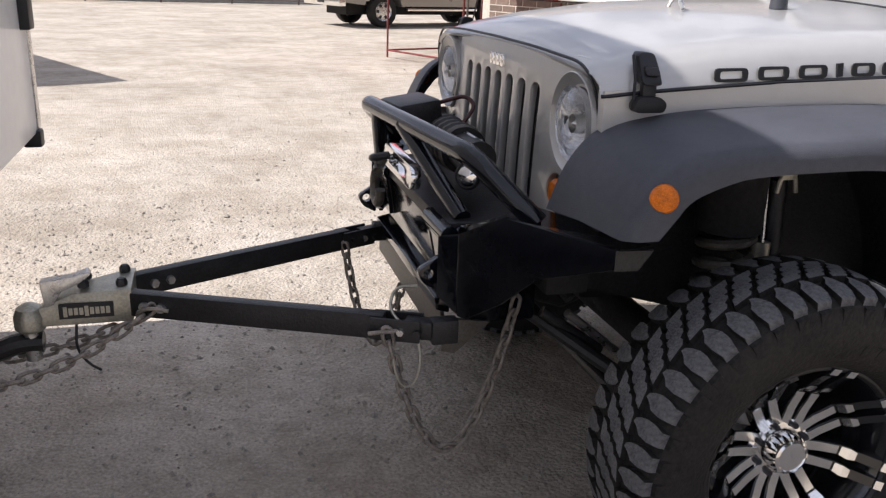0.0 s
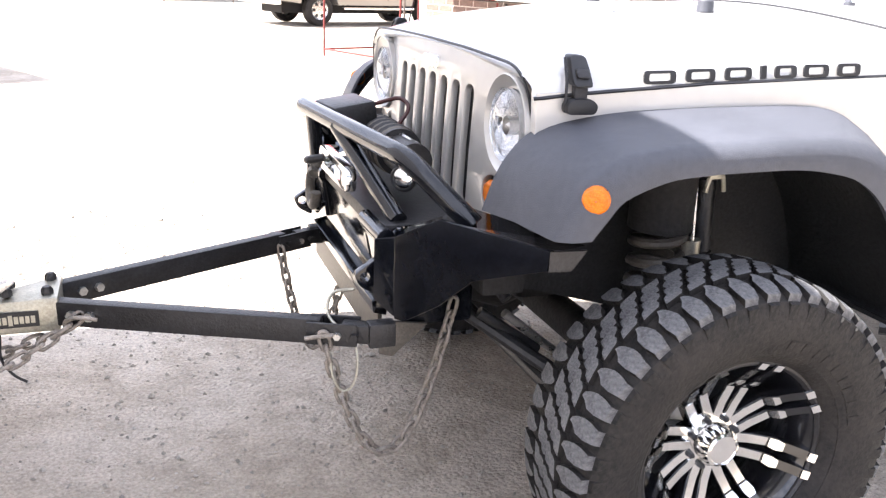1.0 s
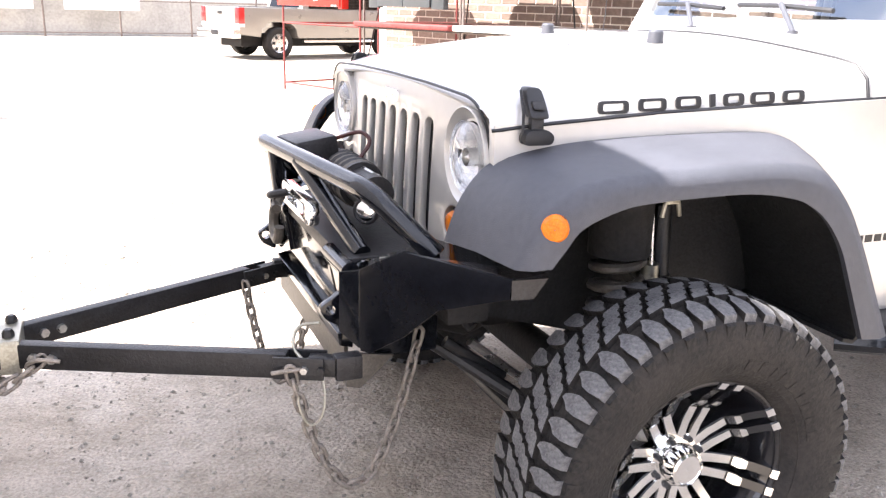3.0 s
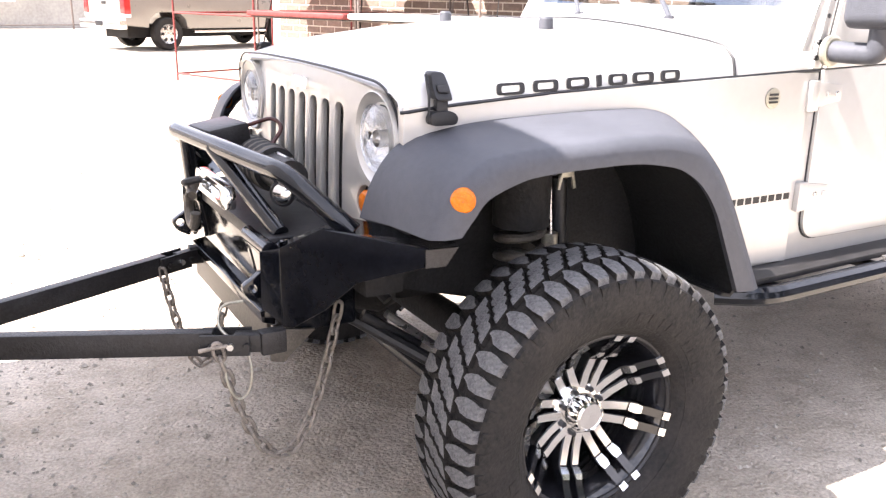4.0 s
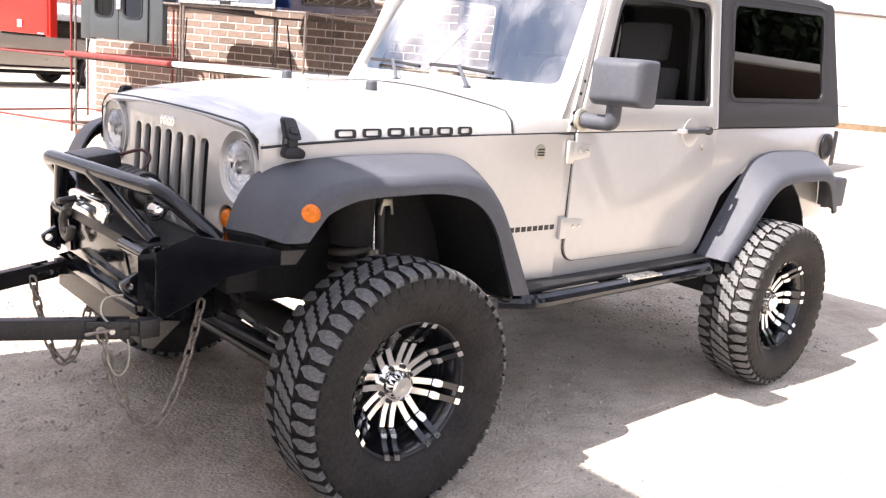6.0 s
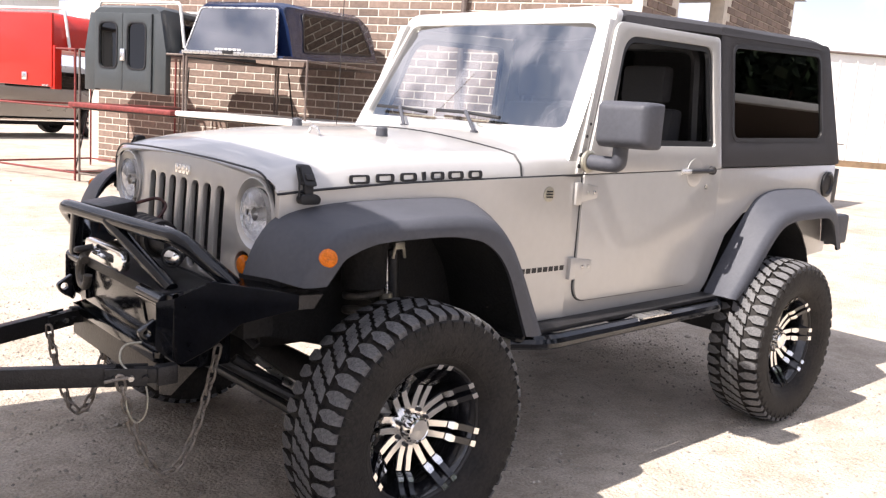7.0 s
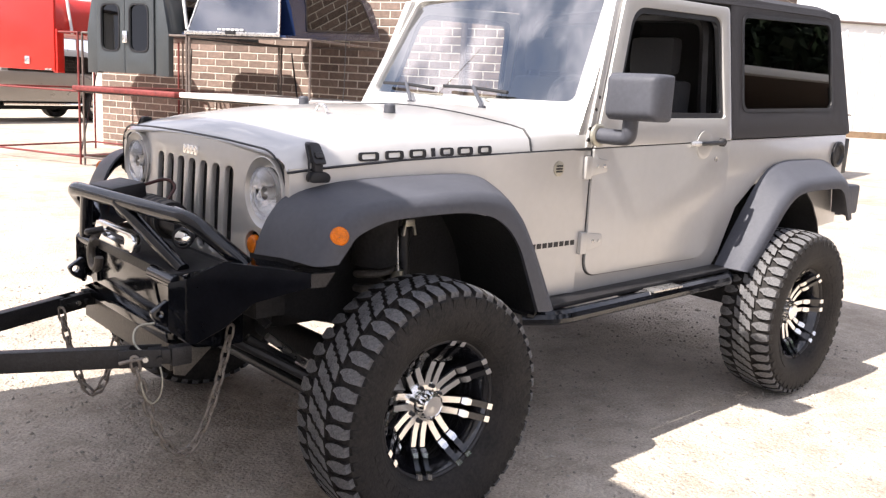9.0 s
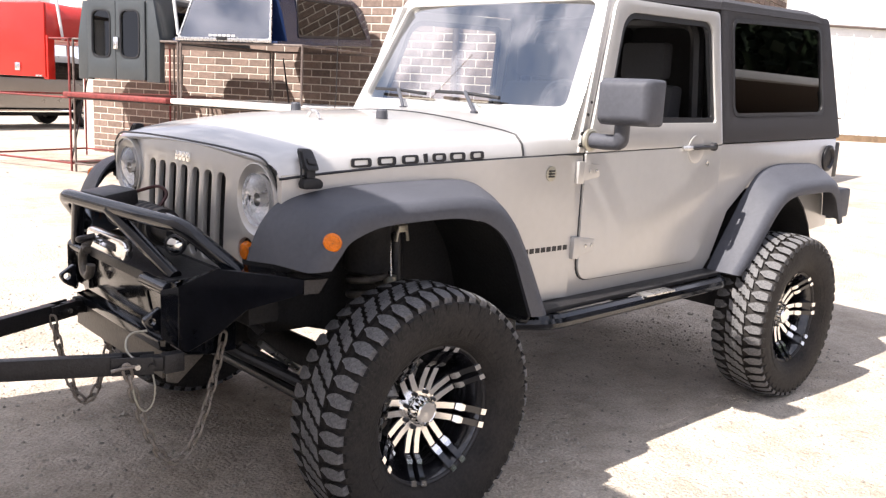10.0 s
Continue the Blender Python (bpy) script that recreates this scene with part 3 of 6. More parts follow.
# flares: inner edge on the body, crown, outer turn and lip at each station
def flare(name, stations, s, label):
    rows = []
    for a, o, l in stations:
        a, o, l = Vector(a), Vector(o), Vector(l)
        up = Vector((0, 0, 0.006))
        mid = (a + o) / 2 + up
        rows.append([a, mid, o * 0.94 + mid * 0.06 + up * 0.2, o * 0.93 + l * 0.07 + Vector((0, -0.008, 0)), o * 0.55 + l * 0.45 + Vector((0, -0.016, 0)), l, l + (a - o) * 0.14 + (l - o) * 0.05])
    smooth = []
    n = len(rows)
    for i in range(n - 1):
        p0, p1, p2, p3 = rows[max(i - 1, 0)], rows[i], rows[i + 1], rows[min(i + 2, n - 1)]
        for k in range(4):
            t = k / 4
            smooth.append([0.5 * (2 * b + (c - a) * t + (2 * a - 5 * b + 4 * c - d) * t * t + (3 * b - a - 3 * c + d) * t ** 3) for a, b, c, d in zip(p0, p1, p2, p3)])
    smooth.append(rows[-1])
    bm = thick(loft([[(p.x, p.y * -s, p.z) for p in r] for r in smooth]), 0.008)
    return part(name, bm, FLARE, rig, label, 50)


FRONT = [((-0.470, -0.655, 0.925), (-0.431, -0.915, 0.933), (-0.360, -0.955, 0.938)),
         ((-0.435, -0.665, 1.030), (-0.401, -0.927, 0.992), (-0.328, -0.955, 0.978)),
         ((-0.365, -0.675, 1.108), (-0.365, -0.930, 1.046), (-0.292, -0.955, 1.017)),
         ((-0.242, -0.696, 1.139), (-0.306, -0.930, 1.090), (-0.209, -0.955, 1.048)),
         ((-0.100, -0.712, 1.153), (-0.212, -0.930, 1.113), (-0.139, -0.955, 1.058)),
         ((0.130, -0.737, 1.162), (-0.025, -0.930, 1.123), (-0.006, -0.955, 1.063)),
         ((0.290, -0.756, 1.164), (0.142, -0.930, 1.128), (0.122, -0.955, 1.063)),
         ((0.375, -0.765, 1.152), (0.260, -0.930, 1.123), (0.216, -0.955, 1.051)),
         ((0.440, -0.775, 1.115), (0.350, -0.930, 1.097), (0.285, -0.955, 1.032)),
         ((0.500, -0.782, 1.045), (0.430, -0.930, 1.027), (0.354, -0.955, 0.987)),
         ((0.560, -0.782, 0.945), (0.491, -0.930, 0.938), (0.413, -0.955, 0.916)),
         ((0.615, -0.782, 0.835), (0.548, -0.930, 0.839), (0.462, -0.955, 0.820)),
         ((0.710, -0.782, 0.645), (0.643, -0.930, 0.662), (0.533, -0.955, 0.672))]
REAR = [((2.016, -0.785, 0.656), (1.994, -0.930, 0.674), (2.053, -0.955, 0.662)),
         ((2.120, -0.785, 0.795), (2.108, -0.930, 0.775), (2.166, -0.955, 0.741)),
         ((2.225, -0.785, 0.925), (2.216, -0.930, 0.894), (2.269, -0.955, 0.849)),
         ((2.330, -0.785, 1.050), (2.324, -0.930, 1.005), (2.368, -0.955, 0.950)),
         ((2.440, -0.785, 1.138), (2.443, -0.930, 1.076), (2.461, -0.955, 1.010)),
         ((2.600, -0.785, 1.178), (2.585, -0.930, 1.102), (2.585, -0.955, 1.034)),
         ((2.820, -0.785, 1.184), (2.782, -0.930, 1.109), (2.782, -0.955, 1.039)),
         ((3.080, -0.785, 1.178), (2.989, -0.930, 1.109), (2.949, -0.955, 1.038)),
         ((3.200, -0.785, 1.130), (3.088, -0.930, 1.068), (3.028, -0.955, 1.002)),
         ((3.265, -0.785, 1.020), (3.147, -0.930, 0.972), (3.082, -0.955, 0.923)),
         ((3.300, -0.785, 0.870), (3.191, -0.930, 0.864), (3.126, -0.955, 0.849))]
for s in (-1, 1):
    fl = flare("front_flare", FRONT, s, "wide dark grey plastic front fender flare")
    mk = lathe([(0.028, 0.02), (0.028, -0.004), (0.023, -0.011), (0.001, -0.014)], 24)
    mk.transform(Matrix.Translation((-0.356, s * 0.948, 1.020)) @ pose(0, 0, 0, 0, 0, -32 if s < 0 else 212))
    part("side_marker", mk, AMBER, fl, "round amber side marker lamp")
    rf = flare("rear_flare", REAR, s, "wide dark grey plastic rear fender flare")
    arc = rounded([(0.63, 0.60), (0.55, 0.86), (0.40, 1.06), (0.16, 1.13), (-0.18, 1.12), (-0.33, 1.03)], 0.08, 4)
    lin = [[(x, s * y, z) for x, z in arc] for y in (0.44, 0.70, 0.88)]
    part("wheel_liner", thick(loft(lin), 0.01), LINER, rig)
    part("inner_panel", plate([(-0.36, 0.68), (0.0, 0.58), (0.66, 0.46), (0.66, 1.06), (0.2, 1.13), (-0.36, 1.10)], flat_y(s * 0.470), (0, -s * 0.02, 0)), LINER, rig)
    lin = [[(2.62 + (0.44 if math.cos(a) < 0 else 0.53) * math.cos(a), s * y, 0.45 + 0.62 * math.sin(a)) for a in (math.pi * k / 14 for k in range(15))] for y in (0.42, 0.82)]
    part("wheel_liner", thick(loft(lin), 0.01), LINER, rig)
    part("inner_panel", plate([(2.0, 0.50), (3.08, 0.50), (3.08, 1.09), (2.0, 1.09)], flat_y(s * 0.42), (0, -s * 0.02, 0)), LINER, rig)


# ---- wheels ----
LUGS = (("shoulder_lug", [(-0.34, 0.131), (0.26, 0.131), (0.36, 0.112), (0.36, 0.090), (0.24, 0.068), (0.10, 0.0535), (-0.08, 0.050), (-0.18, 0.066), (-0.38, 0.080), (-0.41, 0.106)], 0.4245, 0.404),
        ("centre_lug", [(-0.64, 0.0500), (0.12, 0.0430), (0.27, 0.033), (0.27, 0.023), (0.50, 0.016), (0.60, 0.006), (0.54, -0.0035), (-0.20, 0.0030), (-0.27, 0.012), (-0.29, 0.022), (-0.50, 0.029), (-0.56, 0.038)], 0.4245, 0.404),
        ("side_lug", [(-0.34, 0.118), (0.26, 0.118), (0.20, 0.1395), (-0.28, 0.1395)], 0.408, 0.374))
PITCHES, TREAD_W = 46, 0.131


def lug_mesh(name, poly, top, base, flip):
    """One tread block on the tyre's round, tapered to its foot."""
    p = 2 * math.pi / PITCHES
    cu, cy = sum(u for u, _ in poly) / len(poly), sum(y for _, y in poly) / len(poly)
    vs = []
    k = 0.97 if name == "centre_lug" else 0.95
    for r, g in ((top, k), (top - 0.002, k + 0.02), (base, k + 0.03)):
        for u, y in poly:
            a = (cu + (u - cu) * g) * p * (-1 if flip else 1)
            yy = (cy + (y - cy) * g) * (-1 if flip else 1)
            rr = r - 0.017 * (abs(yy) / TREAD_W) ** 4
            vs.append((rr * math.cos(a), yy, rr * math.sin(a)))
    n = len(poly)
    fs = [tuple(range(n))] + [(k * n + i, k * n + (i + 1) % n, (k + 1) * n + (i + 1) % n, (k + 1) * n + i) for k in range(2) for i in range(n)]
    bm = raw(vs, fs)
    bmesh.ops.recalc_face_normals(bm, faces=bm.faces)
    me = bpy.data.meshes.new(name)
    bm.to_mesh(me)
    bm.free()
    me.materials.append(RUBBER)
    me.materials.append(DUSTY_LIT_RUBBER)
    # tops get the paler rubber: dust, with sky sheen put into its tone
    if name != "side_lug":
        me.polygons[0].material_index = 1
    # outer shoulder sides share it, a tone that stands in for sun on them
    if name == "shoulder_lug":
        me.polygons[1].material_index = me.polygons[1 + n].material_index = 1
    return me


def make_wheel():
    """A wheel about the y axis, outer face towards -y."""
    barrel = lathe([(0.222, 0.13), (0.212, 0.10), (0.200, 0.03), (0.206, -0.05), (0.226, -0.084), (0.229, -0.088), (0.214, -0.06), (0.196, 0.03), (0.19, 0.085), (0.02, 0.085), (0.001, 0.085)], 64)
    whl = part("wheel", barrel, RIM_BLACK, rig, "black and machined alloy wheel with mud tyre")
    part("tyre", lathe([(0.224, -0.070), (0.238, -0.094), (0.250, -0.110), (0.272, -0.126), (0.305, -0.136), (0.340, -0.140), (0.370, -0.138), (0.390, -0.131), (0.402, -0.112), (0.4095, -0.06), (0.4095, 0.06),
                        (0.402, 0.112), (0.390, 0.131), (0.370, 0.138), (0.340, 0.140), (0.305, 0.136), (0.272, 0.126), (0.250, 0.110), (0.238, 0.094), (0.224, 0.070)], 96), RUBBER, whl, "black mud-terrain tyre with deep lugs", 30)
    p = 360 / PITCHES
    for name, poly, top, base in LUGS:
        for flip in (False, True):
            me = lug_mesh(name, poly, top, base, flip)
            for k in range(PITCHES):
                lug = new(name, me)
                lug.parent = whl
                lug.matrix_basis = pose(0, 0, 0, 0, -(k + (0.5 if flip else 0)) * p, 0)
    for r0, y0 in ((0.262, -0.119),):
        part("sidewall_ridge", lathe([(r0, y0 + 0.006), (r0 + 0.001, y0 - 0.002), (r0 + 0.004, y0 - 0.003), (r0 + 0.006, y0 + 0.004)], 96), RUBBER, whl)
    # worn raised bars where the maker's lettering runs round the sidewall
    for a0, count in ((15, 9), (195, 9)):
        for k in range(count):
            a, w = math.radians(a0 + k * 7.5), 0.012 + 0.004 * ((k * 7) % 3)
            vs = [((r + 0.0) * math.cos(a + d / r), y, r * math.sin(a + d / r)) for r, y in ((0.281, -0.1305), (0.306, -0.1378)) for d in (-w, w)]
            part("sidewall_mark", plate([(0, 0), (1, 0), (1, 1), (0, 1)], lambda u, v, vs=vs: vs[int(2 * v + u)], (0, 0.004, 0)), RUBBER, whl)
    part("rim_lip", lathe([(0.224, -0.070), (0.226, -0.088), (0.232, -0.094), (0.2375, -0.093), (0.2390, -0.086), (0.234, -0.070)], 64), SATIN_BLACK, whl)
    part("hub", lathe([(0.080, 0.086), (0.080, -0.006), (0.072, -0.014), (0.052, -0.016), (0.050, -0.008), (0.001, -0.008)], 40), CHROME, whl)
    cap = part("center_cap", lathe([(0.047, 0.0), (0.047, -0.046), (0.042, -0.056), (0.036, -0.059), (0.034, -0.056), (0.001, -0.055)], 40), CHROME, whl, "polished centre cap")
    for k in range(8):
        a = 2 * math.pi * (k + 0.5) / 8
        part("lug_nut", moved(lathe([(0.0075, -0.010), (0.0075, -0.026), (0.004, -0.030), (0.001, -0.030)], 6), Matrix.Translation((0.062 * math.cos(a), 0, 0.062 * math.sin(a)))), SATIN_BLACK, whl)
    # twin spokes: a black rib that dishes out to the lip, with machined faces
    PROFILE = ((0.062, -0.014, 0.0165, 0.0112), (0.100, -0.017, 0.0185, 0.0106), (0.146, -0.027, 0.0205, 0.0100), (0.150, -0.031, 0.0210, 0.0105), (0.162, -0.046, 0.0218, 0.0130), (0.174, -0.055, 0.0222, 0.0095),
               (0.190, -0.067, 0.0225, 0.0098), (0.205, -0.079, 0.0225, 0.0098), (0.218, -0.0910, 0.0225, 0.0100), (0.2345, -0.0985, 0.0225, 0.0105))
    for k in range(8):
        for d in (-1, 1):
            th = 2 * math.pi * k / 8 - 0.25
            rows_b, rows_f = [], []
            for r, y, off, w in PROFILE:
                c = Vector((r * math.cos(th) - d * off * math.sin(th), y, r * math.sin(th) + d * off * math.cos(th)))
                side = Vector((-math.sin(th), 0, math.cos(th))) * w
                dep = Vector((0, 0.026, 0))
                rows_b.append([c - side * 1.12 + Vector((0, 0.002, 0)), c + side * 1.12 + Vector((0, 0.002, 0)), c + side * 1.4 + dep, c - side * 1.4 + dep])
                rows_f.append([c - side + Vector((0, -0.003, 0)), c + side + Vector((0, -0.003, 0)), c + side * 0.9 + Vector((0, 0.003, 0)), c - side * 0.9 + Vector((0, 0.003, 0))])
            part("spoke", loft(rows_b, True, True), RIM_BLACK, whl)
            for ob_name, rows in (("spoke_face", rows_f[:3]), ("spoke_facet", rows_f[3:6]), ("spoke_tip", rows_f[8:])):
                part(ob_name, loft(rows, True, True), CHROME, whl, angle=10)
    return whl


wheel = make_wheel()
wheel.matrix_basis = pose(0.022, -0.921, 0.4235, 0, 0, 0)
for m in (pose(2.452, -0.966, 0.4235, 0, 27, 0), pose(0.022, 0.75, 0.4235, 0, 0, 180), pose(2.452, 0.78, 0.4235, 0, 10, 180)):
    copy_thing(wheel, m)

# ---- chassis ----
for s in (-1, 1):
    part("frame_rail", tube([(-0.56, s * 0.40, 0.70), (-0.2, s * 0.40, 0.72), (0.5, s * 0.40, 0.62), (1.9, s * 0.42, 0.60), (2.4, s * 0.42, 0.72), (3.2, s * 0.42, 0.70)], 0.055, 4), DARK, rig)
    step = part("side_step", tube([(0.62, s * 0.80, 0.60), (0.72, s * 0.905, 0.612), (1.98, s * 0.905, 0.628), (2.06, s * 0.80, 0.63)], 0.030, 10, 0.06), GLOSS_BLACK, rig, "glossy black tube side step with worn tread")
    part("rocker_plate", plate([(0.70, 0.635), (2.02, 0.655), (2.02, 0.672), (0.70, 0.655)], flat_y(s * 0.87), (0, -s * 0.12, 0), 0.004), SATIN_BLACK, step)
    for sx in (0.85, 1.35, 1.85):
        part("step_bracket", box((sx - 0.03, min(s * 0.88, s * 0.45), 0.585), (sx + 0.03, max(s * 0.88, s * 0.45), 0.605), 0.004), SATIN_BLACK, step)
    part("step_pad", box((1.30, s * 0.905 - 0.03, 0.645), (1.52, s * 0.905 + 0.03, 0.654), 0.002), STEEL, step)
    coil = [(0.070 + 0.064 * math.cos(a), s * 0.56 + 0.064 * math.sin(a), 0.55 + 0.32 * k / 84) for k, a in ((k, k * 2 * math.pi / 14) for k in range(85))]
    part("coil_spring", tube(coil, 0.0135, 8), BROWN_STEEL, rig)
    part("spring_bucket", tube([(0.070, s * 0.56, 0.825), (0.070, s * 0.56, 1.05)], 0.082, 20), DARK, rig)
    shock = part("shock_absorber", tube([(0.19, s * 0.58, 0.42), (0.19, s * 0.575, 0.76)], 0.034, 14), SATIN_BLACK, rig, "black shock absorber with steel rod")
    part("shock_rod", tube([(0.19, s * 0.575, 0.76), (0.19, s * 0.565, 0.95)], 0.028, 12), SATIN_BLACK, shock)
    part("shock_clip", merged(*[tube([(0.19, s * 0.60, 0.985), (0.19 + e * 0.020, s * 0.605, 0.965), (0.19 + e * 0.028, s * 0.605, 0.925)], 0.0065, 8, 0.01) for e in (-1, 1)], box((0.168, min(s * 0.585, s * 0.612), 0.958), (0.212, max(s * 0.585, s * 0.612), 0.985), 0.005)), ZINC, shock)
    part("brake_line", tube([(0.135, s * 0.60, 0.96), (0.14, s * 0.61, 0.80), (0.15, s * 0.63, 0.72)], 0.005, 6), STEEL, rig)
    part("bump_can", tube([(0.145, s * 0.60, 0.72), (0.145, s * 0.60, 0.80)], 0.024, 12), ZINC, rig)
    part("brake_disc", moved(lathe([(0.02, -0.01), (0.155, -0.012), (0.155, 0.012), (0.02, 0.012)], 32), Matrix.Translation((0, s * 0.84, 0.438))), STEEL, rig)
    part("control_arm", tube([(-0.02, s * 0.50, 0.36), (0.75, s * 0.42, 0.52)], 0.028, 10), SATIN_BLACK, rig)
part("front_axle", merged(tube([(0.02, -0.80, 0.435), (0.02, 0.80, 0.435)], 0.055, 12), box((-0.08, -0.80, 0.33), (0.10, -0.68, 0.56), 0.03), box((-0.08, 0.68, 0.33), (0.10, 0.80, 0.56), 0.03), moved(lathe([(0.001, -0.16), (0.10, -0.12), (0.14, 0), (0.10, 0.12), (0.001, 0.16)], 20), Matrix.Translation((-0.02, 0.25, 0.44)) @ pose(0, 0, 0, 0, 0, 90))), DARK, rig)
part("rear_axle", merged(tube([(2.43, -0.78, 0.438), (2.43, 0.78, 0.438)], 0.045, 12), moved(lathe([(0.001, -0.16), (0.10, -0.12), (0.14, 0), (0.10, 0.12), (0.001, 0.16)], 20), Matrix.Translation((2.43, 0.0, 0.44)) @ pose(0, 0, 0, 0, 0, 90))), DARK, rig)
part("tie_rod", tube([(-0.20, -0.72, 0.40), (-0.22, 0.72, 0.40)], 0.020, 10), SATIN_BLACK, rig)
part("steering_damper", tube([(-0.36, -0.42, 0.575), (-0.20, -0.46, 0.465)], 0.016, 12), SATIN_BLACK, rig)
part("damper_rod", tube([(-0.30, -0.45, 0.578), (-0.145, -0.45, 0.452)], 0.0125, 10), STEEL, rig)
part("drag_link", tube([(-0.45, -0.30, 0.60), (-0.14, -0.60, 0.41)], 0.020, 10), SATIN_BLACK, rig)
part("track_bar", tube([(-0.34, -0.42, 0.70), (-0.12, 0.55, 0.47)], 0.022, 10), SATIN_BLACK, rig)
part("sway_bar", tube([(-0.30, -0.46, 0.62), (-0.33, -0.40, 0.665), (-0.33, 0.40, 0.665), (-0.30, 0.46, 0.62)], 0.016, 10, 0.03), SATIN_BLACK, rig)
part("skid_plate", box((0.4, -0.40, 0.48), (2.0, 0.40, 0.62), 0.02), DARK, rig)
part("floor_pan", box((0.68, -0.74, 0.64), (3.2, 0.74, 0.70)), DARK, rig)

# tail: lamps, bumper, filler cap
for s in (-1, 1):
    tl = part("tail_lamp", box((3.36, s * 0.70 - 0.06, 1.09), (3.46, s * 0.70 + 0.06, 1.30), 0.01), INK, rig)
    part("tail_lens", box((3.46, s * 0.70 - 0.05, 1.10), (3.475, s * 0.70 + 0.05, 1.29), 0.008), RED_LENS, tl)
part("rear_bumper", box((3.38, -0.80, 0.84), (3.62, 0.80, 1.02), 0.02), FLARE, rig)
part("filler_cap", moved(lathe([(0.075, 0), (0.075, -0.012), (0.06, -0.018), (0.05, -0.006), (0.001, -0.008)], 28), Matrix.Translation((3.262, -0.778, 1.208))), INK, rig)

# round trail badge and small side lettering bars
part("fender_badge", moved(lathe([(0.030, 0), (0.030, -0.005), (0.026, -0.006), (0.001, -0.004)], 24), Matrix.Translation((0.786, -0.779, 1.175))), ZINC, rig, "round chrome badge")
for i in range(3):
    part("badge_stripe", box((0.768, -0.7872, 1.161 + i * 0.011), (0.804, -0.7835, 1.167 + i * 0.011)), INK, rig)
for i in range(8):
    part("letter_bar", box((0.660 + i * 0.0335, -0.7815, 0.862), (0.660 + i * 0.0335 + 0.025, -0.7775, 0.882)), INK, rig)

# ---- front bumper with hoop and winch ----
bp = part("front_bumper", plate([(-0.592, 0.60), (-0.56, 0.575), (-0.40, 0.575), (-0.40, 0.80), (-0.48, 0.832), (-0.60, 0.832), (-0.632, 0.81), (-0.618, 0.70)], lambda x, z: (x, -0.47, z), (0, 0.86, 0), 0.012), GLOSS_BLACK, rig, "glossy black steel winch bumper with wings")
for s, c in ((-1, -0.50), (1, 0.40)):
    def wing(u, z, s=s, c=c):
        return (-0.64 + 0.21 * u, c + s * 0.42 * u, z)
    part("wing", plate([(0.06, 0.625), (0.13, 0.628), (0.36, 0.700), (0.58, 0.792), (0.99, 0.868), (1.0, 0.912), (0.35, 0.906), (0.05, 0.832)], wing, (0.012, -s * 0.006, 0), 0.003), WING_BLACK, bp)
    part("wing_top", bevelled(raw([wing(1.0, 0.908), wing(0.35, 0.902), wing(0.05, 0.829), (-0.615, c + s * -0.03, 0.830), (-0.42, c + s * -0.03, 0.878), (-0.33, c + s * 0.38, 0.905)], [(0, 1, 2, 3, 4, 5)]), 0.0), GLOSS_BLACK, bp)
    part("wing_end", plate([(0, 0.868), (0.055, 0.864), (0.088, 0.904), (0, 0.910)], lambda u, z, s=s, c=c: (-0.43 + u, c + s * (0.42 - 0.10 * u), z), (0.004, -s * 0.01, 0)), SATIN_BLACK, bp)
    # corner facet between the wing and the front face
    part("corner_facet", plate([(0, 0.832), (1, 0.815), (1, 0.66), (0, 0.63)], lambda u, z, s=s, c=c: (-0.629 - 0.036 * u, c + s * (0.021 - 0.05 * u), z), (0.02, 0, 0), 0.003), GLOSS_BLACK, bp)
    part("top_bolt", moved(lathe([(0.016, 0), (0.016, 0.004), (0.001, 0.005)], 18), Matrix.Translation((-0.565, c + s * 0.03, 0.852)) @ pose(0, 0, 0, 90)), ZINC, bp)
    ty = -0.425 if s < 0 else 0.285
    tab = plate(rounded([(-0.645, 0.752), (-0.645, 0.655), (-0.690, 0.680), (-0.705, 0.712)], 0.014), flat_y(ty - 0.012), (0, 0.024, 0), 0.002)
    if s > 0:
        tab.transform(Matrix.Translation((-0.022, 0, 0.008)))
    tab = cut(tab, [plate(circle(-0.677 if s < 0 else -0.699, 0.705 if s < 0 else 0.714, 0.013, 16), flat_y(ty - 0.1), (0, 0.2, 0))])
    part("recovery_tab", tab, GLOSS_BLACK, bp)
part("lower_plate", plate([(-0.42, 0.0), (0.36, 0.0), (0.36, 0.105), (-0.42, 0.105)], lambda y, v: (-0.638 + 0.0 * v, y, 0.505 + v), (0.012, 0, 0), 0.003), BROWN_STEEL, bp, "brownish steel cross plate")
hoop = part("hoop", tube([(-0.465, -0.605, 0.875), (-0.595, -0.49, 1.012), (-0.70, 0.28, 1.022), (-0.55, 0.50, 0.875)], 0.0265, 14, 0.06), GLOSS_BLACK, bp, "glossy black tube hoop")
part("hoop_brace", tube([(-0.66, -0.06, 1.012), (-0.585, -0.405, 0.835)], 0.0235, 12), GLOSS_BLACK, bp)
part("hoop_brace", tube([(-0.685, 0.17, 1.015), (-0.64, 0.33, 0.835)], 0.0235, 12), GLOSS_BLACK, bp)
fl = part("fairlead", cut(plate(rounded([(-0.21, 0.855), (0.14, 0.855), (0.14, 0.925), (-0.21, 0.925)], 0.034, 7), lambda y, z: (-0.672, y, z), (0.03, 0, 0), 0.006),
                          [plate(rounded([(-0.14, 0.875), (0.07, 0.875), (0.07, 0.905), (-0.14, 0.905)], 0.014, 5), lambda y, z: (-0.8, y, z), (0.3, 0, 0))]), CHROME, bp, "polished hawse fairlead")
